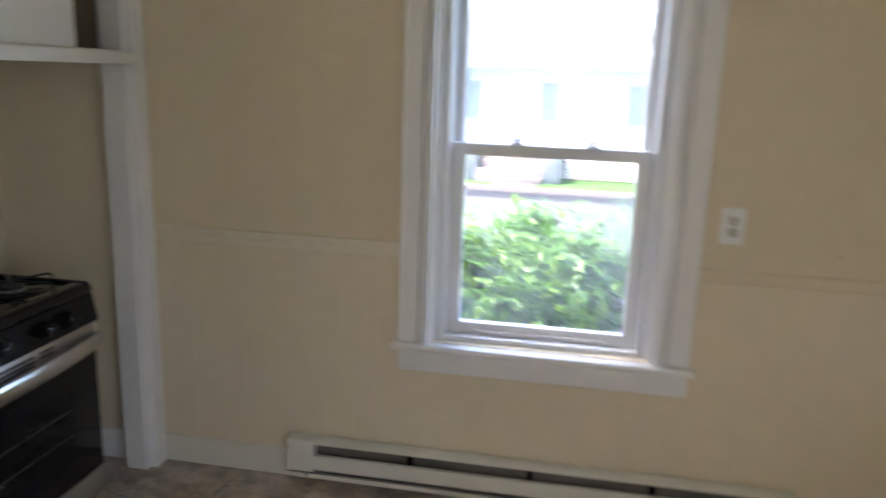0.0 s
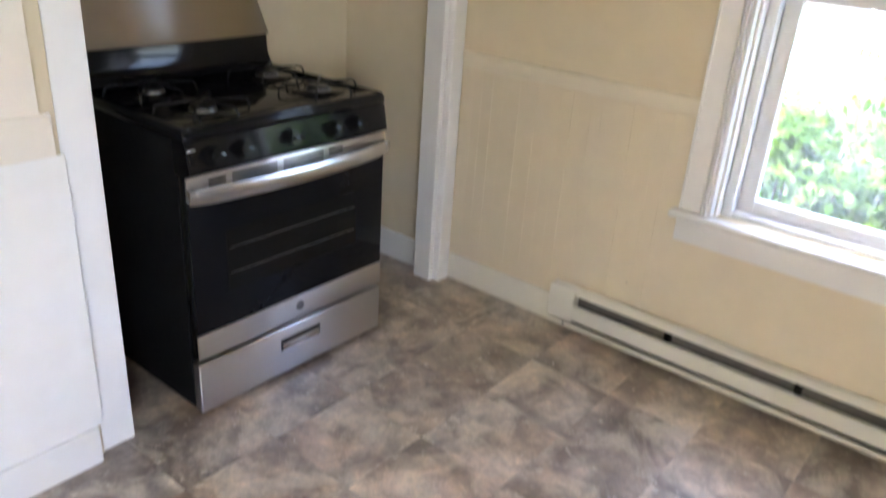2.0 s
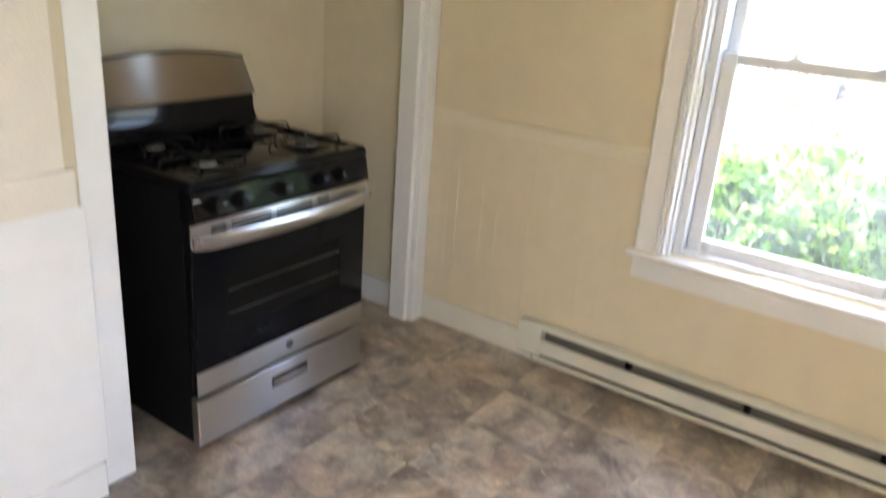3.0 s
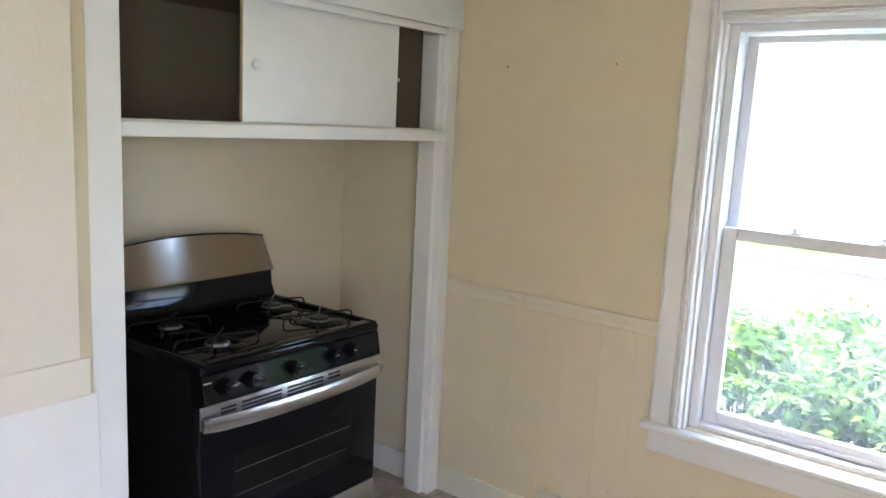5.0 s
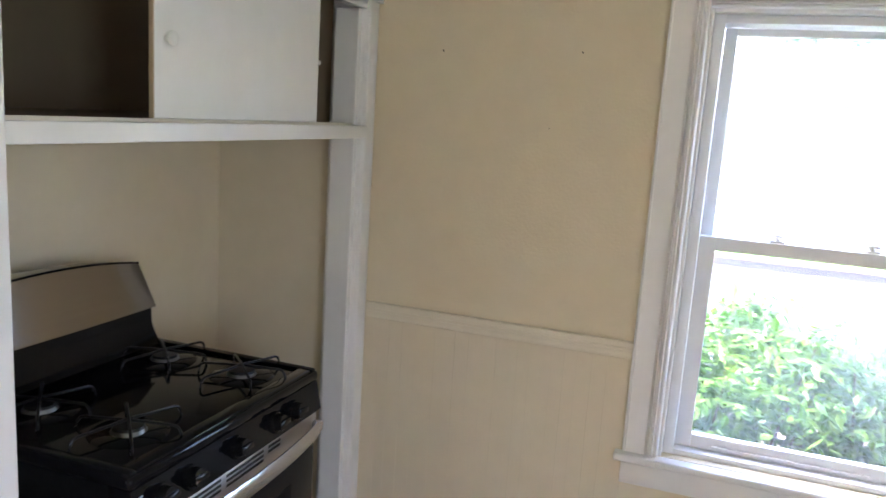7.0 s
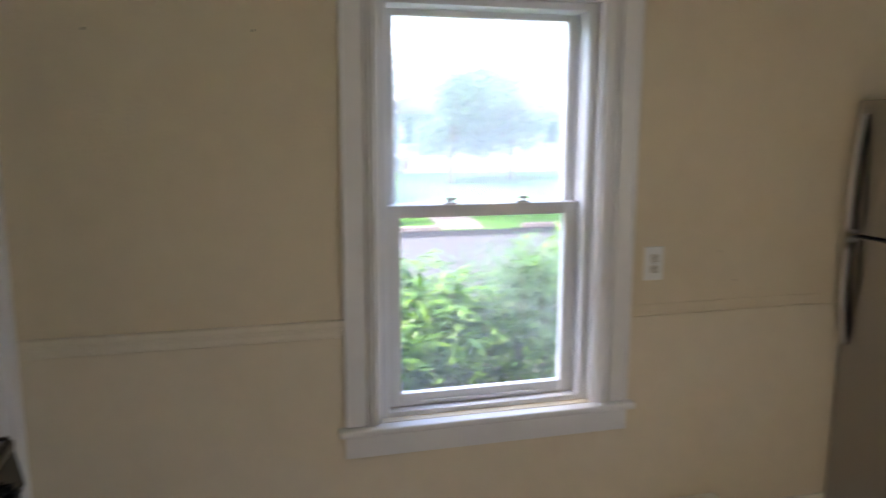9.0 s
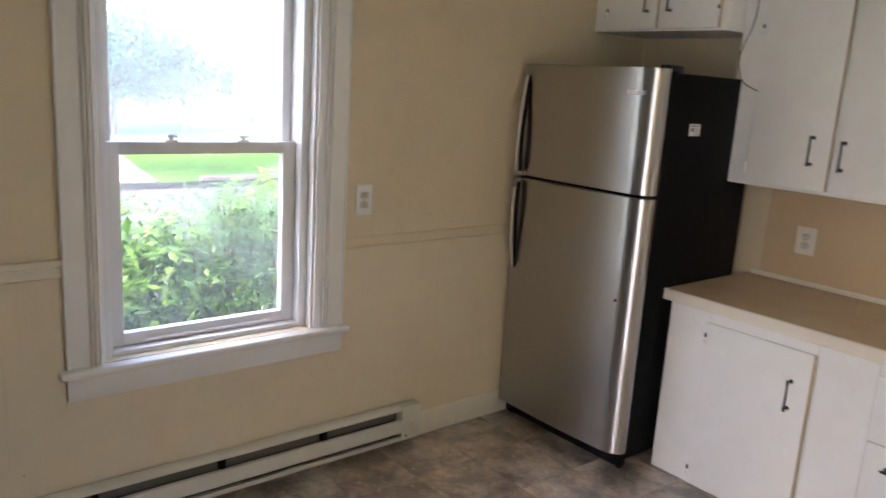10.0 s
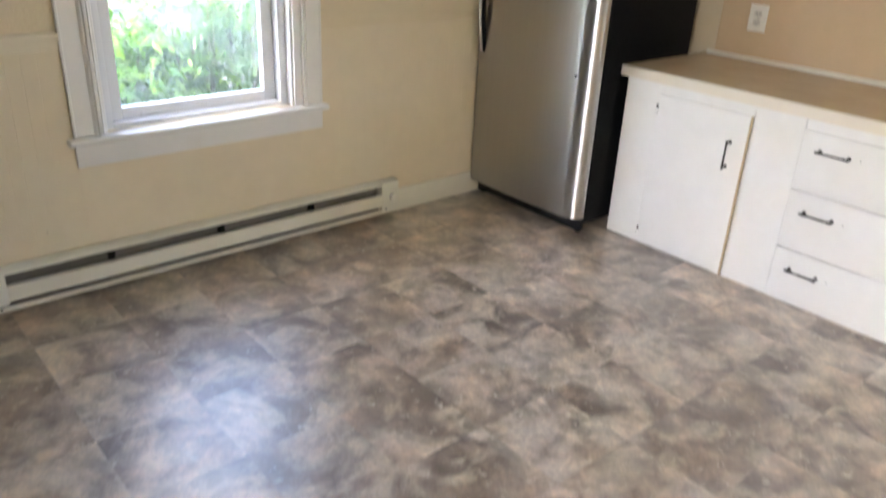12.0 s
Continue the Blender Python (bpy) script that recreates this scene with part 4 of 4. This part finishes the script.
def hinge(y, z, x, parent, worn=True):
    bm = block((x - 0.0035, y - 0.004, z - 0.022), (x, y + 0.009, z + 0.022), 0.001, 1)
    rod(bm, (x - 0.005, y + 0.001, z - 0.024), (x - 0.005, y + 0.001, z + 0.024), 0.0042, seg=10)
    part("hinge", bm, CABINET, parent, "painted surface hinge")
    if not worn:
        return
    bm = rod(bmesh.new(), (x - 0.005, y + 0.001, z + 0.008), (x - 0.0056, y + 0.001, z + 0.024), 0.0046, seg=8)
    rod(bm, (x - 0.0035, y + 0.007, z - 0.012), (x - 0.0046, y + 0.007, z - 0.012), 0.0025, seg=8)
    part("hinge_wear", bm, NAIL, parent, "bare dark metal where paint is gone")


XB = 1.632


def base_cabinet():
    o = thing("base_cabinet", (1.95, 1.5, 0), "white painted base cabinet with one door beside the refrigerator", "cabinet")
    part("body", block((XB + 0.018, 1.06, 0.0), (EAST - 0.002, 1.886, 0.744)), CABINET, o)
    part("left_stile", block((XB, 1.700, 0.0), (XB + 0.018, 1.886, 0.744), 0.002, 1), CABINET, o)
    part("top_rail", block((XB, 1.2655, 0.690), (XB + 0.018, 1.6995, 0.744)), CABINET, o)
    part("side_panel", block((XB, 1.060, 0.0), (XB + 0.018, 1.265, 0.744), 0.002, 1), CABINET, o, "plain white panel")
    door = part("cabinet_door", block((XB - 0.015, 1.272, 0.006), (XB - 0.0003, 1.703, 0.704), 0.004, 3), CABINET, o, "white slab door, standing a little proud")
    part("door_edge", block((XB - 0.0155, 1.2650, 0.008), (XB - 0.002, 1.2725, 0.702), 0.002, 1), EDGEWOOD, door, "door edge with worn tan paint")
    bar_pull(1.338, 0.531, XB - 0.017, 0.118, True, door)
    hinge(1.698, 0.638, XB - 0.0175, door)
    hinge(1.698, 0.064, XB - 0.0175, door)
    return o


def drawer_cabinet(y1, y0, label):
    o = thing("drawer_cabinet", (1.95, (y0 + y1) / 2, 0), label, "cabinet", "base units under the worktop")
    part("body", block((XB + 0.020, y0, 0.0), (EAST - 0.002, y1 - 0.0005, 0.744)), CABINET, o)
    part("face_frame", block((XB + 0.001, y0, 0.0), (XB + 0.020, y1 - 0.0005, 0.744)), CABINET, o)
    for z0, z1, zh in ((0.471, 0.704, 0.636), (0.230, 0.4665, 0.390), (0.004, 0.2255, 0.148)):
        d = part("drawer_front", block((XB - 0.012, y0 + 0.006, z0), (XB + 0.0006, y1 - 0.002, z1), 0.003, 2), CABINET, o, "white slab drawer front")
        bar_pull(y1 - 0.130, zh, XB - 0.012, 0.122, False, d)
        part("screw_hole", rod(bmesh.new(), (XB - 0.0118, y1 - 0.225, zh), (XB - 0.0126, y1 - 0.225, zh), 0.0022, seg=8), SLOT, d, "old filled screw hole")
    return o


base_cabinet()
drawer_cabinet(1.058, 0.560, "white painted cabinet with three drawers and dark bar handles")
drawer_cabinet(0.558, -0.60, "plain white painted base unit further along the worktop")

top = thing("worktop", (1.95, 0.66, 0.744), "beige laminate kitchen worktop with a pale rounded front edge", "worktop")
part("top_slab", block((1.634, -0.60, 0.7455), (EAST - 0.001, 1.922, 0.7905)), COUNTER, top)
part("front_edge", block((1.618, -0.60, 0.745), (1.634, 1.922, 0.7915), 0.004, 3), COUNTER_EDGE, top, "pale laminate edge")
part("end_edge", block((1.634, 1.922, 0.745), (EAST - 0.001, 1.926, 0.7915), 0.001, 1), COUNTER_EDGE, top)
setting("splashback", block((EAST - 0.006, -0.60, 0.7905), (EAST, 1.862, 1.232)), SPLASH, "beige laminate splashback panel")
setting("splash_trim", block((EAST - 0.016, -0.60, 0.7908), (EAST - 0.0062, 1.90, 0.812), 0.003, 2), OFFWHITE, "pale strip along the worktop's back")
setting("splash_edge", block((EAST - 0.0075, 1.862, 0.7908), (EAST, 1.868, 1.232), 0.001, 1), BUFF, "pale end strip of the splashback")

XU = 1.987


def upper_cabinet(y1, y0, doors, label, z0=1.228, z1=2.36, x=XU, bottom=0.016):
    o = thing("wall_cabinet", ((x + EAST) / 2, (y0 + y1) / 2, z0), label, "cabinet", "wall cabinets")
    part("body", block((x + 0.018, y0, z0 + 0.001), (EAST - 0.001, y1, z1)), CABINET, o)
    part("face_frame", block((x, y0, z0), (x + 0.018, y1, z1), 0.002, 1), CABINET, o)
    for a, b, hy, hz, hs in doors:
        d = part("cabinet_door", block((x - 0.017, b, z0 + bottom), (x - 0.001, a, z1 - 0.03), 0.003, 2), CABINET, o, "white slab door, closed")
        part("door_edge", block((x - 0.0158, b - 0.003, z0 + bottom + 0.002), (x - 0.002, b + 0.0005, z1 - 0.032)), EDGEWOOD, d, "tan worn door edge")
        bar_pull(hy, hz, x - 0.017, 0.118, True, d)
        for zz in hs:
            hinge(a if hy < (a + b) / 2 else b, zz, x - 0.0175, d, zz > 1.8)
    return o


upper_cabinet(1.946, 1.100, ((1.838, 1.497, 1.568, 1.397, (1.30, 1.86)), (1.486, 1.145, 1.446, 1.387, (1.315, 1.86))), "tall white wall cabinet with two doors over the worktop")
upper_cabinet(1.098, -0.60, ((1.062, 0.70, 0.76, 1.39, (1.315, 1.86)),), "white wall cabinet further along over the worktop")
upper_cabinet(NORTH - 0.002, 1.948, ((2.565, 2.295, 2.345, 1.99, (1.93,)), (2.285, 1.985, 2.225, 1.99, (1.93,))), "low white wall cabinet over the refrigerator with two doors", 1.853, 2.36, 1.872, 0.010)

# loose cable hanging before the stile of the wall cabinet
cable = thing("loose_cable", (1.962, 1.87, 2.32), "thin grey cable dangling before the tall wall cabinet", "cable")
way_ = [(1.968, 1.868, 2.33), (1.962, 1.872, 2.12), (1.960, 1.876, 1.98), (1.958, 1.879, 1.91), (1.957, 1.888, 1.865), (1.956, 1.908, 1.815), (1.955, 1.925, 1.765), (1.955, 1.926, 1.715), (1.955, 1.908, 1.665), (1.955, 1.878, 1.638)]
part("sheath", tube(bmesh.new(), way_, 0.0030, 8), CABLE, cable, "grey sheath")
part("bare_end", tube(bmesh.new(), [way_[-1], (1.955, 1.853, 1.628), (1.955, 1.826, 1.618)], 0.0022, 6), BLACKPLASTIC, cable, "black wire end")
bm = tube(bmesh.new(), [(EAST - 0.006, 2.10, 1.845), (EAST - 0.008, 2.115, 1.79), (EAST - 0.008, 2.11, 1.72), (EAST - 0.008, 2.095, 1.66), (EAST - 0.008, 2.08, 1.55)], 0.004, 6)
whole("power_cord", bm, BLACKPLASTIC, "thin dark cord on the wall above the refrigerator", "cord", (EAST, 2.1, 1.7))


# ---- outside ----
setting("ground", block((-500, -500, GROUND - 0.3), (500, 600, GROUND)), GRASS, "lawn and ground")
setting("planting_bed", block((-6, NORTH + 0.21, GROUND), (7, 4.9, GROUND + 0.02)), SOIL, "dark soil under the hedge")
setting("road", block((-120, 10.4, GROUND), (120, 20.1, GROUND + 0.006)), ASPHALT, "grey asphalt street")
setting("gutter", block((-120, 20.1, GROUND), (120, 21.22, GROUND + 0.008)), DARK_STRIP, "dark strip along the far edge of the street")
for a, b in ((-120, 4.8), (7.32, 120)):
    setting("kerb", block((a, 21.22, GROUND), (b, 21.43, GROUND + 0.14), 0.02), CONCRETE, "concrete kerb")
setting("pavement", block((-120, 8.0, GROUND), (120, 9.5, GROUND + 0.012)), CONCRETE, "pale concrete pavement")
bm = prism(bmesh.new(), [(4.94, 21.43), (6.13, 21.43), (7.18, 28.64), (5.36, 28.64)], 2, GROUND, GROUND + 0.02)
setting("driveway", bm, CONCRETE, "pale concrete drive across the lawn")
setting("front_walk", block((-2.41, 21.43, GROUND), (-1.29, 23.04, GROUND + 0.02)), CONCRETE, "pale concrete walk to the entry steps")


def house(x0, x1, y, storeys, siding, porch, label):
    o = thing("house", ((x0 + x1) / 2, y + 4, GROUND), label, "house", "houses across the street")
    h = 0.84 + 2.8 * storeys
    part("foundation", block((x0, y, GROUND), (x1, y + 8, GROUND + 0.84)), SIDING_GREY, o)
    wall = part("wall", block((x0 - 0.02, y - 0.02, GROUND + 0.84), (x1 + 0.02, y + 8, GROUND + h)), siding, o)
    bm = bmesh.new()
    z = GROUND + 0.90
    while z < GROUND + h:
        prism(bm, [(y - 0.02, z), (y - 0.045, z), (y - 0.022, z + 0.15), (y - 0.02, z + 0.15)], 0, x0 - 0.02, x1 + 0.02)
        z += 0.155
    tagged(part("clapboards", bm, siding, wall, smooth=False), kind="stuff")
    xm = (x0 + x1) / 2
    bm = prism(bmesh.new(), [(x0 - 0.5, GROUND + h), (x1 + 0.5, GROUND + h), (xm, GROUND + h + 2.6)], 1, y - 0.5, y + 8.5)
    part("roof", bm, ROOF, o)
    nw = max(2, int((x1 - x0) / 2.6))
    for s in range(storeys):
        for k in range(nw):
            cx = x0 + (k + 0.5) * (x1 - x0) / nw
            cz = GROUND + 2.3 + 2.8 * s
            w = part("window", frame_ring(cx - 0.5, cx + 0.5, cz - 0.75, cz + 0.75, y - 0.09, y - 0.03, 0.08, 0.08, 0.08, 0.08), SIDING, o)
            part("pane", block((cx - 0.42, y - 0.06, cz - 0.67), (cx + 0.42, y - 0.05, cz + 0.67)), DARKGLASS, w)
    if porch:
        a, b = porch
        part("porch_deck", block((a, y - 2.8, GROUND + 0.86), (b, y - 0.1, GROUND + 1.0)), SIDING_GREY, o)
        bm = bmesh.new()
        d = 0.22
        x = a - 0.84
        while x < b:
            for s in (1, -1):
                p, q = (x, GROUND + 0.05), (x + 0.79, GROUND + 0.84)
                if s < 0:
                    p, q = (x, GROUND + 0.84), (x + 0.79, GROUND + 0.05)
                if a <= p[0] and q[0] <= b:
                    tube(bm, [(p[0], y - 2.78, p[1]), (q[0], y - 2.78, q[1])], 0.03, 4)
            x += d
        tagged(part("lattice", bm, SIDING, o, "white crossed lattice below the porch", False), kind="stuff")
        part("porch_shade", block((a + 0.02, y - 2.68, GROUND), (b - 0.02, y - 2.62, GROUND + 0.84)), BRICKRED, o)
        k = a
        while k <= b + 0.01:
            part("post", block((k - 0.06, y - 2.78, GROUND + 1.0), (k + 0.06, y - 2.66, GROUND + 3.4)), SIDING, o)
            k += (b - a) / 3
        part("porch_roof", block((a - 0.2, y - 3.0, GROUND + 3.4), (b + 0.2, y - 0.1, GROUND + 3.6)), ROOF, o)
    return o


house(-8.36, 3.4, 27.4, 1, SIDING, (-8.08, 3.12), "white clapboard house with a latticed porch across the street")
house(7.74, 20.34, 46.1, 1, SIDING_GREY, (8.44, 18.94), "grey clapboard house with a long porch across the street")
house(-23.8, -12.6, 30.0, 2, SIDING, (-22.4, -14.0), "white two-storey house across the street")
steps = thing("entry_steps", (-2.06, 23.8, GROUND), "wide pale entry steps between two low grey piers", "steps")
for k in range(4):
    part("step", block((-3.05, 23.04 + 0.38 * k, GROUND), (-1.05, 24.58, GROUND + 0.19 * (k + 1)), 0.01), CONCRETE, steps)
for a, b in ((-3.53, -3.055), (-1.045, -0.49)):
    part("pier", block((a, 23.4, GROUND), (b, 24.58, GROUND + 0.84), 0.02), PIER, steps, "low grey masonry pier")


def blade(vs, fs, p, d, size, width, rng):
    """One pointed leaf from p along d, folded at its midrib and bent down at its tip."""
    w = d.cross(Vector((0, 0, 1)))
    w = (w.normalized() if w.length > 0.01 else Vector((1, 0, 0))) + Vector((0, 0, rng.uniform(-0.5, 0.5)))
    w.normalize()
    n = d.cross(w).normalized()
    k = len(vs)
    q = p + d * size * 0.42
    vs += [p, q + w * size * width + n * size * 0.05, p + d * size - Vector((0, 0, size * 0.12)), q - w * size * width + n * size * 0.05, q]
    fs += [(k, k + 1, k + 4), (k, k + 4, k + 3), (k + 4, k + 1, k + 2), (k + 3, k + 4, k + 2)]


def leaf_quads(points, size, rng, droop=0.3, width=0.24):
    """Leaves scattered singly, all in one mesh."""
    vs, fs = [], []
    for p in points:
        a, tilt = rng.uniform(0, 2 * math.pi), rng.uniform(-0.9, 0.5) - droop
        d = Vector((math.cos(a) * math.cos(tilt), math.sin(a) * math.cos(tilt), math.sin(tilt)))
        blade(vs, fs, p, d, size * rng.uniform(0.6, 1.25), width, rng)
    return vs, fs


def sprays(vs, fs, starts, length, size, count, width, rng):
    """Twigs that rise and arch over, each with leaves set in two rows along it."""
    for p, out in starts:
        d = (out + Vector((rng.uniform(-0.5, 0.5), rng.uniform(-0.5, 0.5), rng.uniform(0.0, 0.7)))).normalized()
        side = d.cross(Vector((0, 0, 1)))
        side = side.normalized() if side.length > 0.01 else Vector((1, 0, 0))
        ln = length * rng.uniform(0.7, 1.3)
        for k in range(count):
            u = (k + 1) / count
            q = p + d * ln * u - Vector((0, 0, ln * 0.45 * u * u))
            s_ = 1 if k % 2 else -1
            e = (d * 0.75 + side * s_ * rng.uniform(0.7, 1.0) - Vector((0, 0, rng.uniform(0.1, 0.5)))).normalized()
            blade(vs, fs, q, e, size * rng.uniform(0.75, 1.15) * (1.1 - 0.45 * u), width, rng)


def leaf_mesh(name, vs, fs, mat, parent, label):
    me = bpy.data.meshes.new(name)
    base = BASES[parent.name]
    me.from_pydata([tuple(v - base) for v in vs], [], fs)
    me.materials.append(mat)
    ob = new(name, me)
    ob.parent = parent
    return tagged(ob, label, kind="stuff")


def shrub(cx, cy, top, r, seed, mat, size, count, label, lumpy=0.25):
    rng = random.Random(seed)
    o = thing("hedge_shrub", (cx, cy, GROUND), label, "shrub", "shrubs under the window")
    bm = bmesh.new()
    tips = []
    for k in range(16):
        a, e = rng.uniform(0, 2 * math.pi), rng.uniform(0.15, 0.95)
        tip = Vector((cx + math.cos(a) * r * e, cy + math.sin(a) * r * e * 0.7, top - (1 - e) * 0.02 - rng.uniform(0.0, 0.5) * e))
        root = Vector((cx + rng.uniform(-0.1, 0.1), cy + rng.uniform(-0.1, 0.1), GROUND - 0.05))
        mid = root.lerp(tip, 0.5) + Vector((rng.uniform(-0.1, 0.1), rng.uniform(-0.1, 0.1), 0.1))
        tube(bm, [root, mid, tip], [0.014, 0.009, 0.003], 5)
        tips.append((mid, tip))
    part("branch", bm, BARK, o, "brown twiggy stems")
    pts = []
    lumps = [(Vector((cx + rng.uniform(-1, 1) * r * 0.75, cy + rng.uniform(-1, 1) * r * 0.5, top - rng.uniform(0.12, 1.05))), rng.uniform(0.14, 0.30)) for _ in range(22)]
    lumps += [(Vector((cx + rng.uniform(-1, 1) * r * 0.9, cy + rng.uniform(0.0, 0.9) * r * 0.6, top - rng.uniform(0.7, 1.7))), rng.uniform(0.20, 0.32)) for _ in range(14)]
    lumps += [(t + Vector((0, 0, -0.08)), rng.uniform(0.10, 0.18)) for _, t in tips]
    for _ in range(count):
        c, rad = rng.choice(lumps)
        v = Vector((rng.gauss(0, 1), rng.gauss(0, 1), rng.gauss(0, 1))).normalized() * rad * rng.uniform(0.55, 1.1)
        pts.append(c + v)
    needle = mat == NEEDLE
    vs, fs = leaf_quads(pts, size, rng, width=0.08 if needle else 0.21)
    starts = []
    for _ in range(750 if needle else 480):
        c, rad = rng.choice(lumps)
        out = Vector((rng.gauss(0, 1), rng.gauss(0, 1) - 0.4, rng.gauss(0.3, 0.8))).normalized()
        starts.append((c + out * rad * rng.uniform(0.5, 0.95), out))
    for m, t in tips:
        starts += [(m.lerp(t, rng.uniform(0.5, 1.0)), (t - m).normalized()) for _ in range(5)]
    if needle:
        sprays(vs, fs, starts, 0.15, 0.026, 26, 0.10, rng)
    else:
        sprays(vs, fs, starts, 0.20, size * 0.85, 9, 0.20, rng)
    leaf_mesh("leaves", vs, fs, mat, o, "many small leaves")
    return o


shrub(-1.05, 3.75, 0.93, 0.62, 11, NEEDLE, 0.035, 8500, "dark green fine-needled shrub under the window")
shrub(-0.35, 3.70, 0.88, 0.55, 12, LEAF, 0.080, 4200, "bright green broad-leaved shrub under the window")
shrub(0.20, 3.95, 0.74, 0.50, 17, LEAF, 0.070, 4200, "bright green broad-leaved shrub under the window")
shrub(0.55, 3.80, 0.98, 0.50, 13, NEEDLE, 0.035, 8500, "dark green fine-needled shrub under the window")
shrub(1.05, 3.95, 1.03, 0.55, 14, LEAF, 0.070, 4200, "green broad-leaved shrub under the window")
shrub(1.75, 4.0, 0.95, 0.6, 15, LEAF, 0.08, 1800, "green broad-leaved shrub beside the house")
shrub(-1.9, 3.9, 0.9, 0.6, 16, LEAF, 0.08, 1800, "green broad-leaved shrub beside the house")


def tree(x, y, h, r, seed):
    rng = random.Random(seed)
    o = thing("tree", (x, y, GROUND), "broad green leafy street tree with a brown trunk", "tree", "trees across the street")
    fork = Vector((x, y, GROUND + h * 0.35))
    part("trunk", tube(bmesh.new(), [(x, y, GROUND - 0.1), (x + 0.05, y, GROUND + h * 0.2), fork], [0.12 + 0.012 * h, 0.06 + 0.012 * h, 0.04 + 0.01 * h], 10), BARK, o)
    bm = bmesh.new()
    clumps = []
    for k in range(11):
        a, e = rng.uniform(0, 6.28), rng.uniform(0.3, 1)
        tip = Vector((x + math.cos(a) * r * e, y + math.sin(a) * r * e, GROUND + h * rng.uniform(0.42, 0.95)))
        tube(bm, [fork, fork.lerp(tip, 0.5) + Vector((0, 0, 0.3)), tip], [0.013 * h, 0.009 * h, 0.003 * h], 6)
        clumps += [(tip, rng.uniform(1.0, 1.7)), (fork.lerp(tip, 0.7), rng.uniform(0.7, 1.3))]
    part("limb", bm, BARK, o)
    pts = []
    for _ in range(8500):
        c, rad = rng.choice(clumps)
        pts.append(c + Vector((rng.gauss(0, 1), rng.gauss(0, 1), rng.gauss(0, 0.7))).normalized() * rad * rng.uniform(0.5, 1.1))
    vs, fs = leaf_quads(pts, 0.26, rng)
    leaf_mesh("crown", vs, fs, TREELEAF, o, "many small leaves with gaps")


tree(3.47, 22.8, 18.5, 4.5, 26)
tree(9.28, 36.3, 5.6, 2.8, 21)
tree(13.2, 38.4, 5.2, 2.8, 25)
tree(3.68, 42.0, 12.0, 4.8, 22)
tree(-6.3, 43.3, 12.6, 4.8, 23)
tree(21.0, 37.7, 12.0, 5.0, 24)


# ---- floor tiles, last ----
STEP = 0.305
tile_mesh = {}


def tile(x0, y0, x1, y1):
    g = 0.00015
    key = (round(x1 - x0, 3), round(y1 - y0, 3))
    if key not in tile_mesh:
        bm = bmesh.new()
        box(bm, (g, g, -0.003), (key[0] - g, key[1] - g, 0.0))
        me = bpy.data.meshes.new("tile")
        bm.to_mesh(me)
        bm.free()
        me.materials.append(TILE)
        tile_mesh[key] = me
    ob = new("tile", tile_mesh[key])
    ob.location = (x0, y0, 0)
    ob.parent = FLOOR


xs = [-0.83 + STEP * k for k in range(-13, 14)]
ys = [1.737 + STEP * k for k in range(-13, 6)]
for a in xs:
    for b in ys:
        lo = [max(a, -4.19), max(b, SOUTH - 0.1)]
        hi = [min(a + STEP, EAST), min(b + STEP, NORTH)]
        if a + STEP < -2.3 and b > 0.6:
            continue
        if lo[0] < -2.1 and b > 0.6:
            lo[0] = max(lo[0], -2.1)
        if hi[0] - lo[0] > 0.02 and hi[1] - lo[1] > 0.02:
            tile(lo[0], lo[1], hi[0], hi[1])
